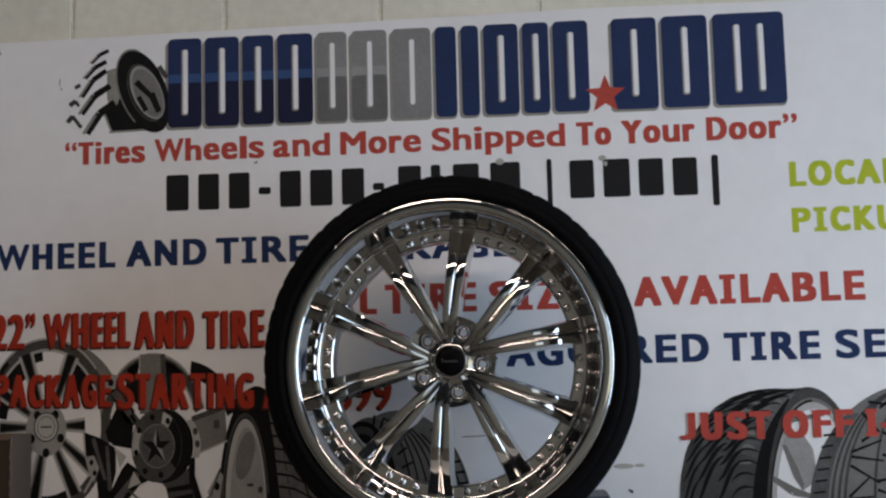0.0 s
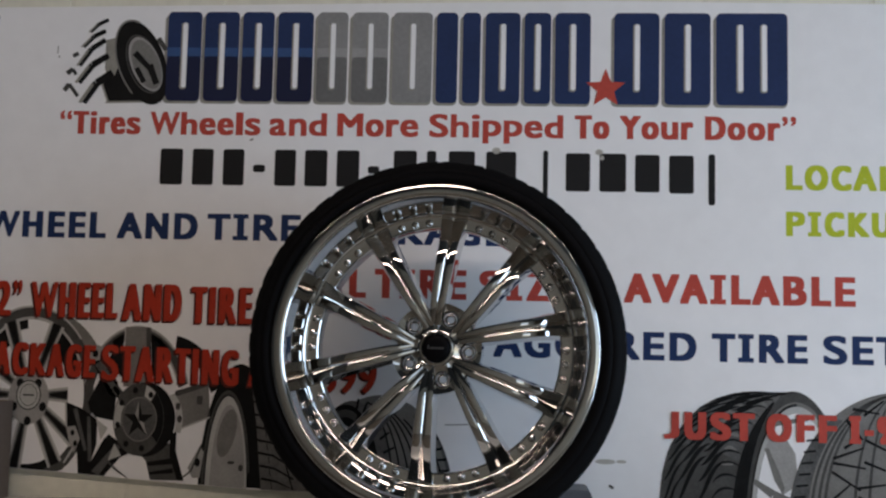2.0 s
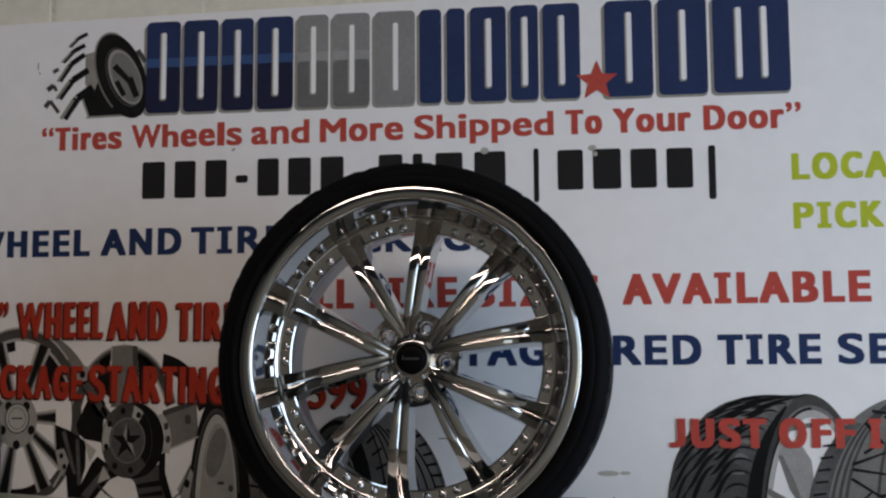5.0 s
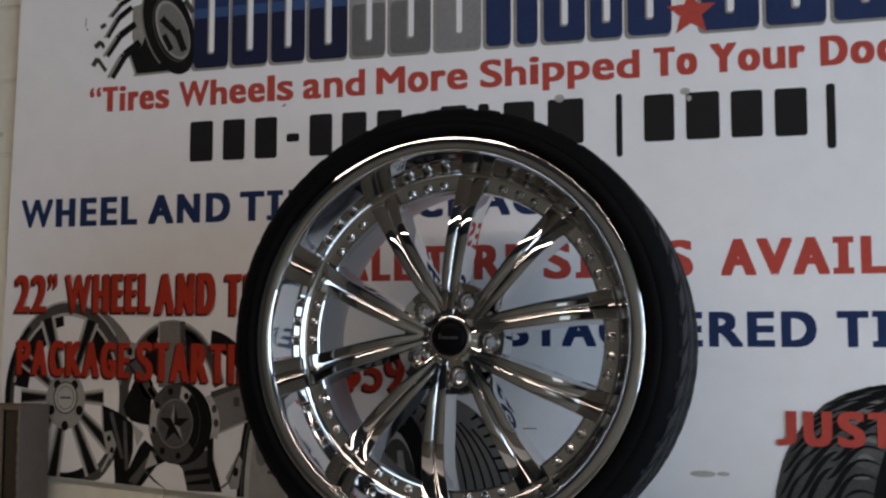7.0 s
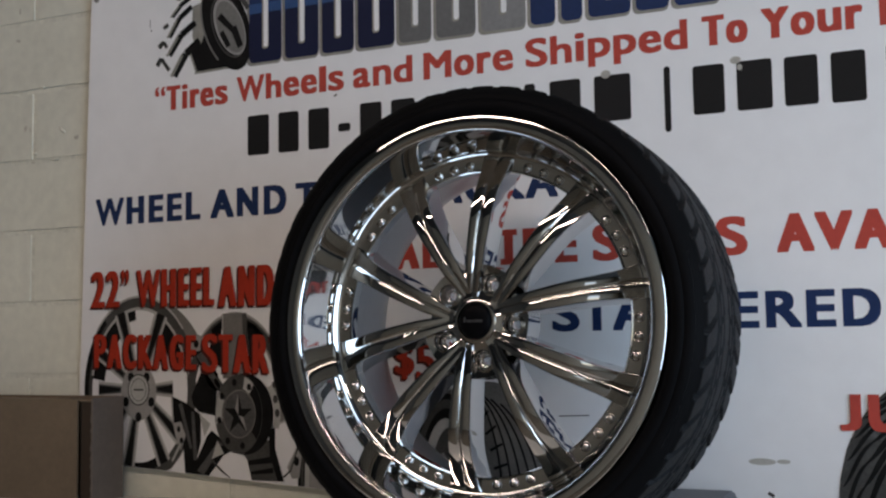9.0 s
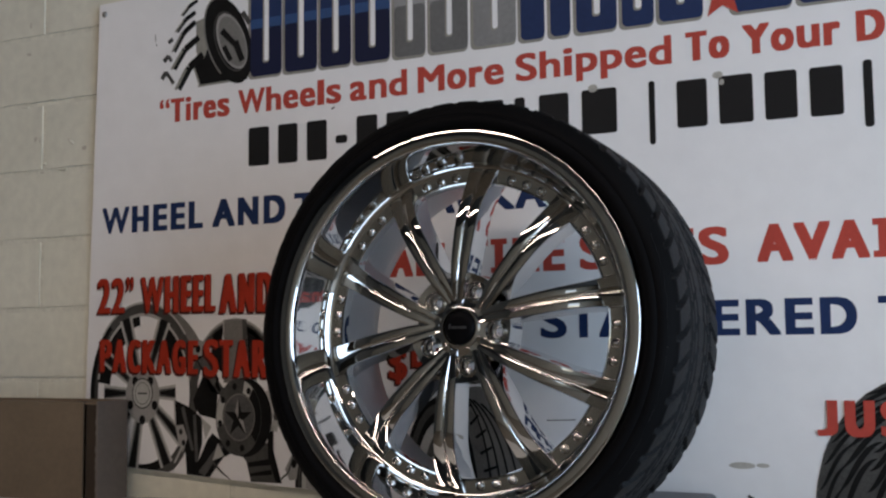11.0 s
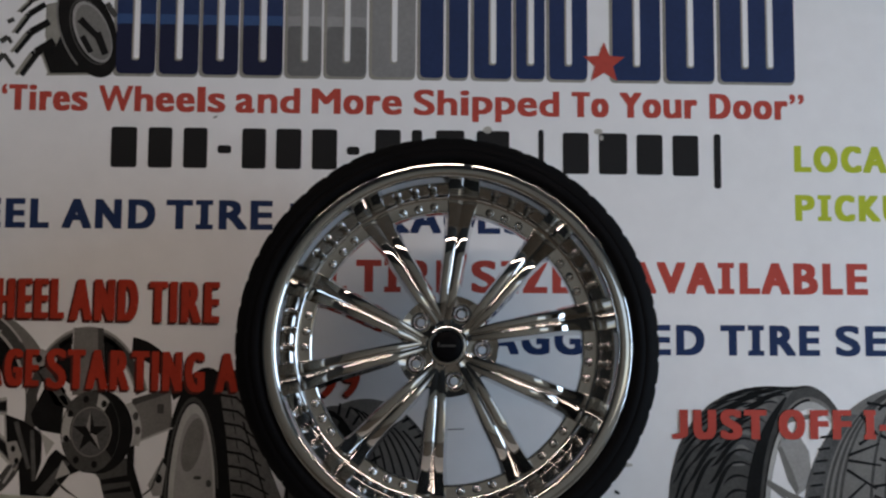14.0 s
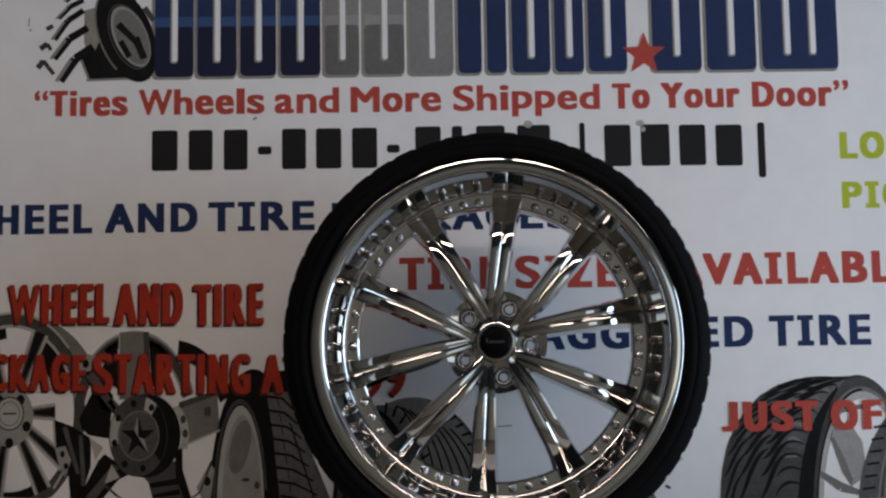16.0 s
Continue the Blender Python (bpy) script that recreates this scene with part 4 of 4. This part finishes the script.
web_mesh = mesh_of(web, "spoke_web", CHROME, 50)
for k in range(5):
    ob = new("spoke_web", web_mesh)
    ob.parent = wheel
    ob.matrix_local = pose(0, SET, 0, 0, 60 + 72 * k, 0)
cap = part("centre_cap", revolve([(0.0001, 0.058), (0.015, 0.0583), (0.026, 0.0595), (0.031, 0.062), (0.0335, 0.066), (0.0340, 0.074)], 48), CAP_BLACK, wheel, "gloss black centre cap", smooth=40)
cap.matrix_local = pose(0, SET, 0) @ Matrix.Diagonal((0.85, 1, 0.85, 1))
for x0, x1, z0, z1 in ((-0.020, -0.016, -0.003, 0.007), (-0.014, 0.018, -0.003, 0.002)):
    part("badge_bar", box_bm(x0, x1, 0.0576, 0.061, z0, z1, 0.0005), SILVER, cap)
rb = bmesh.new()
bmesh.ops.create_uvsphere(rb, u_segments=12, v_segments=8, radius=0.0082)
rivet_mesh = mesh_of(rb, "rivet", CHROME, 60)
for k in range(10):
    for off in (11.5, 18, 24.5):
        a = radians(6 + 36 * k + off)
        ob = new("rivet", rivet_mesh)
        ob.parent = wheel
        ob.matrix_local = pose((R - 0.0550) * math.sin(a), 0.0832, (R - 0.0550) * math.cos(a)) @ Matrix.Diagonal((1, 0.75, 1, 1))

# ---- counter and what stands on it ----
counter = new("counter")
tagged(counter, "white laminate counter against the block wall", "counter")
part("worktop", box_bm(-2.4, 1.6, 1.95, 2.668, TOP_Z - 0.04, TOP_Z, 0.004), COUNTER, counter)
for x0, x1 in ((-2.38, -2.34), (-0.42, -0.38), (1.54, 1.58)):
    part("side_panel", box_bm(x0, x1, 2.0, 2.66, 0.0, TOP_Z - 0.042), COUNTER, counter)
carton = new("carton")
tagged(carton, "brown cardboard carton standing on the counter", "box")
part("front_panel", box_bm(-1.80, -1.232, 2.540, 2.545, TOP_Z, 1.098), CARDBOARD, carton)
# recessed fold; the shadow at the corner is put into its dark brown
part("shaded_corner", box_bm(-1.2325, -1.192, 2.552, 2.557, TOP_Z, 1.094), CARD_SHADE, carton, "recessed folded corner with shade painted into its colour")
part("side_panel", box_bm(-1.192, -1.187, 2.540, 2.64, TOP_Z, 1.101), CARD_EDGE, carton, "grey-brown side with a torn edge")
for k in range(9):
    zz = TOP_Z + 0.004 + random.uniform(0.020, 0.026) * k
    part("torn_edge", box_bm(-1.1918 - random.uniform(0.0, 0.002), -1.1872, 2.5385, 2.5405, zz, zz + random.uniform(0.004, 0.014), 0.0006), CARD_EDGE, carton)
part("side_panel", box_bm(-1.805, -1.80, 2.540, 2.64, TOP_Z, 1.098), CARDBOARD, carton)
part("back_panel", box_bm(-1.80, -1.192, 2.635, 2.64, TOP_Z, 1.101), CARDBOARD, carton)
part("top_flap", box_bm(-1.79, -1.2, 2.547, 2.633, 1.092, 1.096), CARDBOARD, carton)
sb = box_bm(-0.36, 0.18, 2.50, 2.63, TOP_Z, 0.945, 0.003)
for v in sb.verts:
    if v.co.x > 0:
        v.co.x += (0.945 - v.co.z) * 0.4
stand = tagged(part("wheel_stand", sb, STAND_GREY), "low grey plastic stand behind the tyre on the counter", "stand")

# ---- painted blocks of the wall ----
BL, BH, J = 0.391, 0.1752, 0.006
bmk = box_bm(0, BL - J, 0, 0.03, 0, BH - J * 0.8, 0.004)
block_mesh = mesh_of(bmk, "block", WALL_PAINT, 40)
rest = bmesh.new()
for row in range(0, 19):
    z = 1.846 - 10 * BH + row * BH
    for col in range(-8, 12):
        x = -1.497 + col * BL + (0 if row % 2 == 1 else BL / 2) - 0.0
        if x < -4.2 or x + BL > 4.2:
            continue
        if -2.7 < x < 1.8 and z < 2.8:
            ob = new("block", block_mesh)
            ob.parent = wall
            ob.matrix_local = pose(x + J / 2, WALL_Y + random.uniform(-0.0008, 0.0008), z + J * 0.4)
        else:
            box_bm(x + J / 2, x + BL - J / 2, WALL_Y, WALL_Y + 0.02, z + J * 0.4, z + BH - J * 0.4, bm=rest)
tagged(part("blocks", rest, WALL_PAINT, wall), "cream-painted blocks", kind="stuff")

# chips, drips and scuffs in the wall's paint
chip_bm = bmesh.new()
bmesh.ops.create_uvsphere(chip_bm, u_segments=10, v_segments=6, radius=1.0)
for v in chip_bm.verts:
    v.co *= 1.0 + 0.35 * noise.noise(v.co * 1.7)
chip_mesh = mesh_of(chip_bm, "scuff", SCUFF, 40)
drip_mesh = chip_mesh.copy()
drip_mesh.materials.clear()
drip_mesh.materials.append(WALL_PAINT)
for nm, me, x, z, a, b, tilt in (("paint_drip", drip_mesh, -1.470, 1.853, 0.007, 0.006, 20), ("scuff", chip_mesh, -1.525, 1.756, 0.009, 0.015, 30), ("scuff", chip_mesh, -1.511, 1.752, 0.004, 0.013, -10),
                                 ("scuff", chip_mesh, -1.363, 1.720, 0.010, 0.008, 0), ("scuff", chip_mesh, -1.412, 1.744, 0.012, 0.004, 40), ("paint_drip", drip_mesh, -1.405, 1.738, 0.014, 0.005, 30),
                                 ("scuff", chip_mesh, -1.549, 2.056, 0.004, 0.012, 0), ("scuff", chip_mesh, -1.553, 1.980, 0.012, 0.005, 10), ("paint_drip", drip_mesh, -1.494, 1.690, 0.010, 0.005, 0),
                                 ("paint_drip", drip_mesh, -1.560, 1.842, 0.016, 0.004, 5), ("scuff", chip_mesh, -1.500, 1.668, 0.010, 0.002, 5), ("paint_drip", drip_mesh, -1.430, 1.671, 0.018, 0.004, 0)):
    ob = new(nm, me)
    ob.parent = wall
    ob.matrix_local = pose(x, WALL_Y, z, 0, tilt, 0) @ Matrix.Diagonal((a * 0.8, 0.0012 if nm == "scuff" else 0.003, b * 0.7, 1))
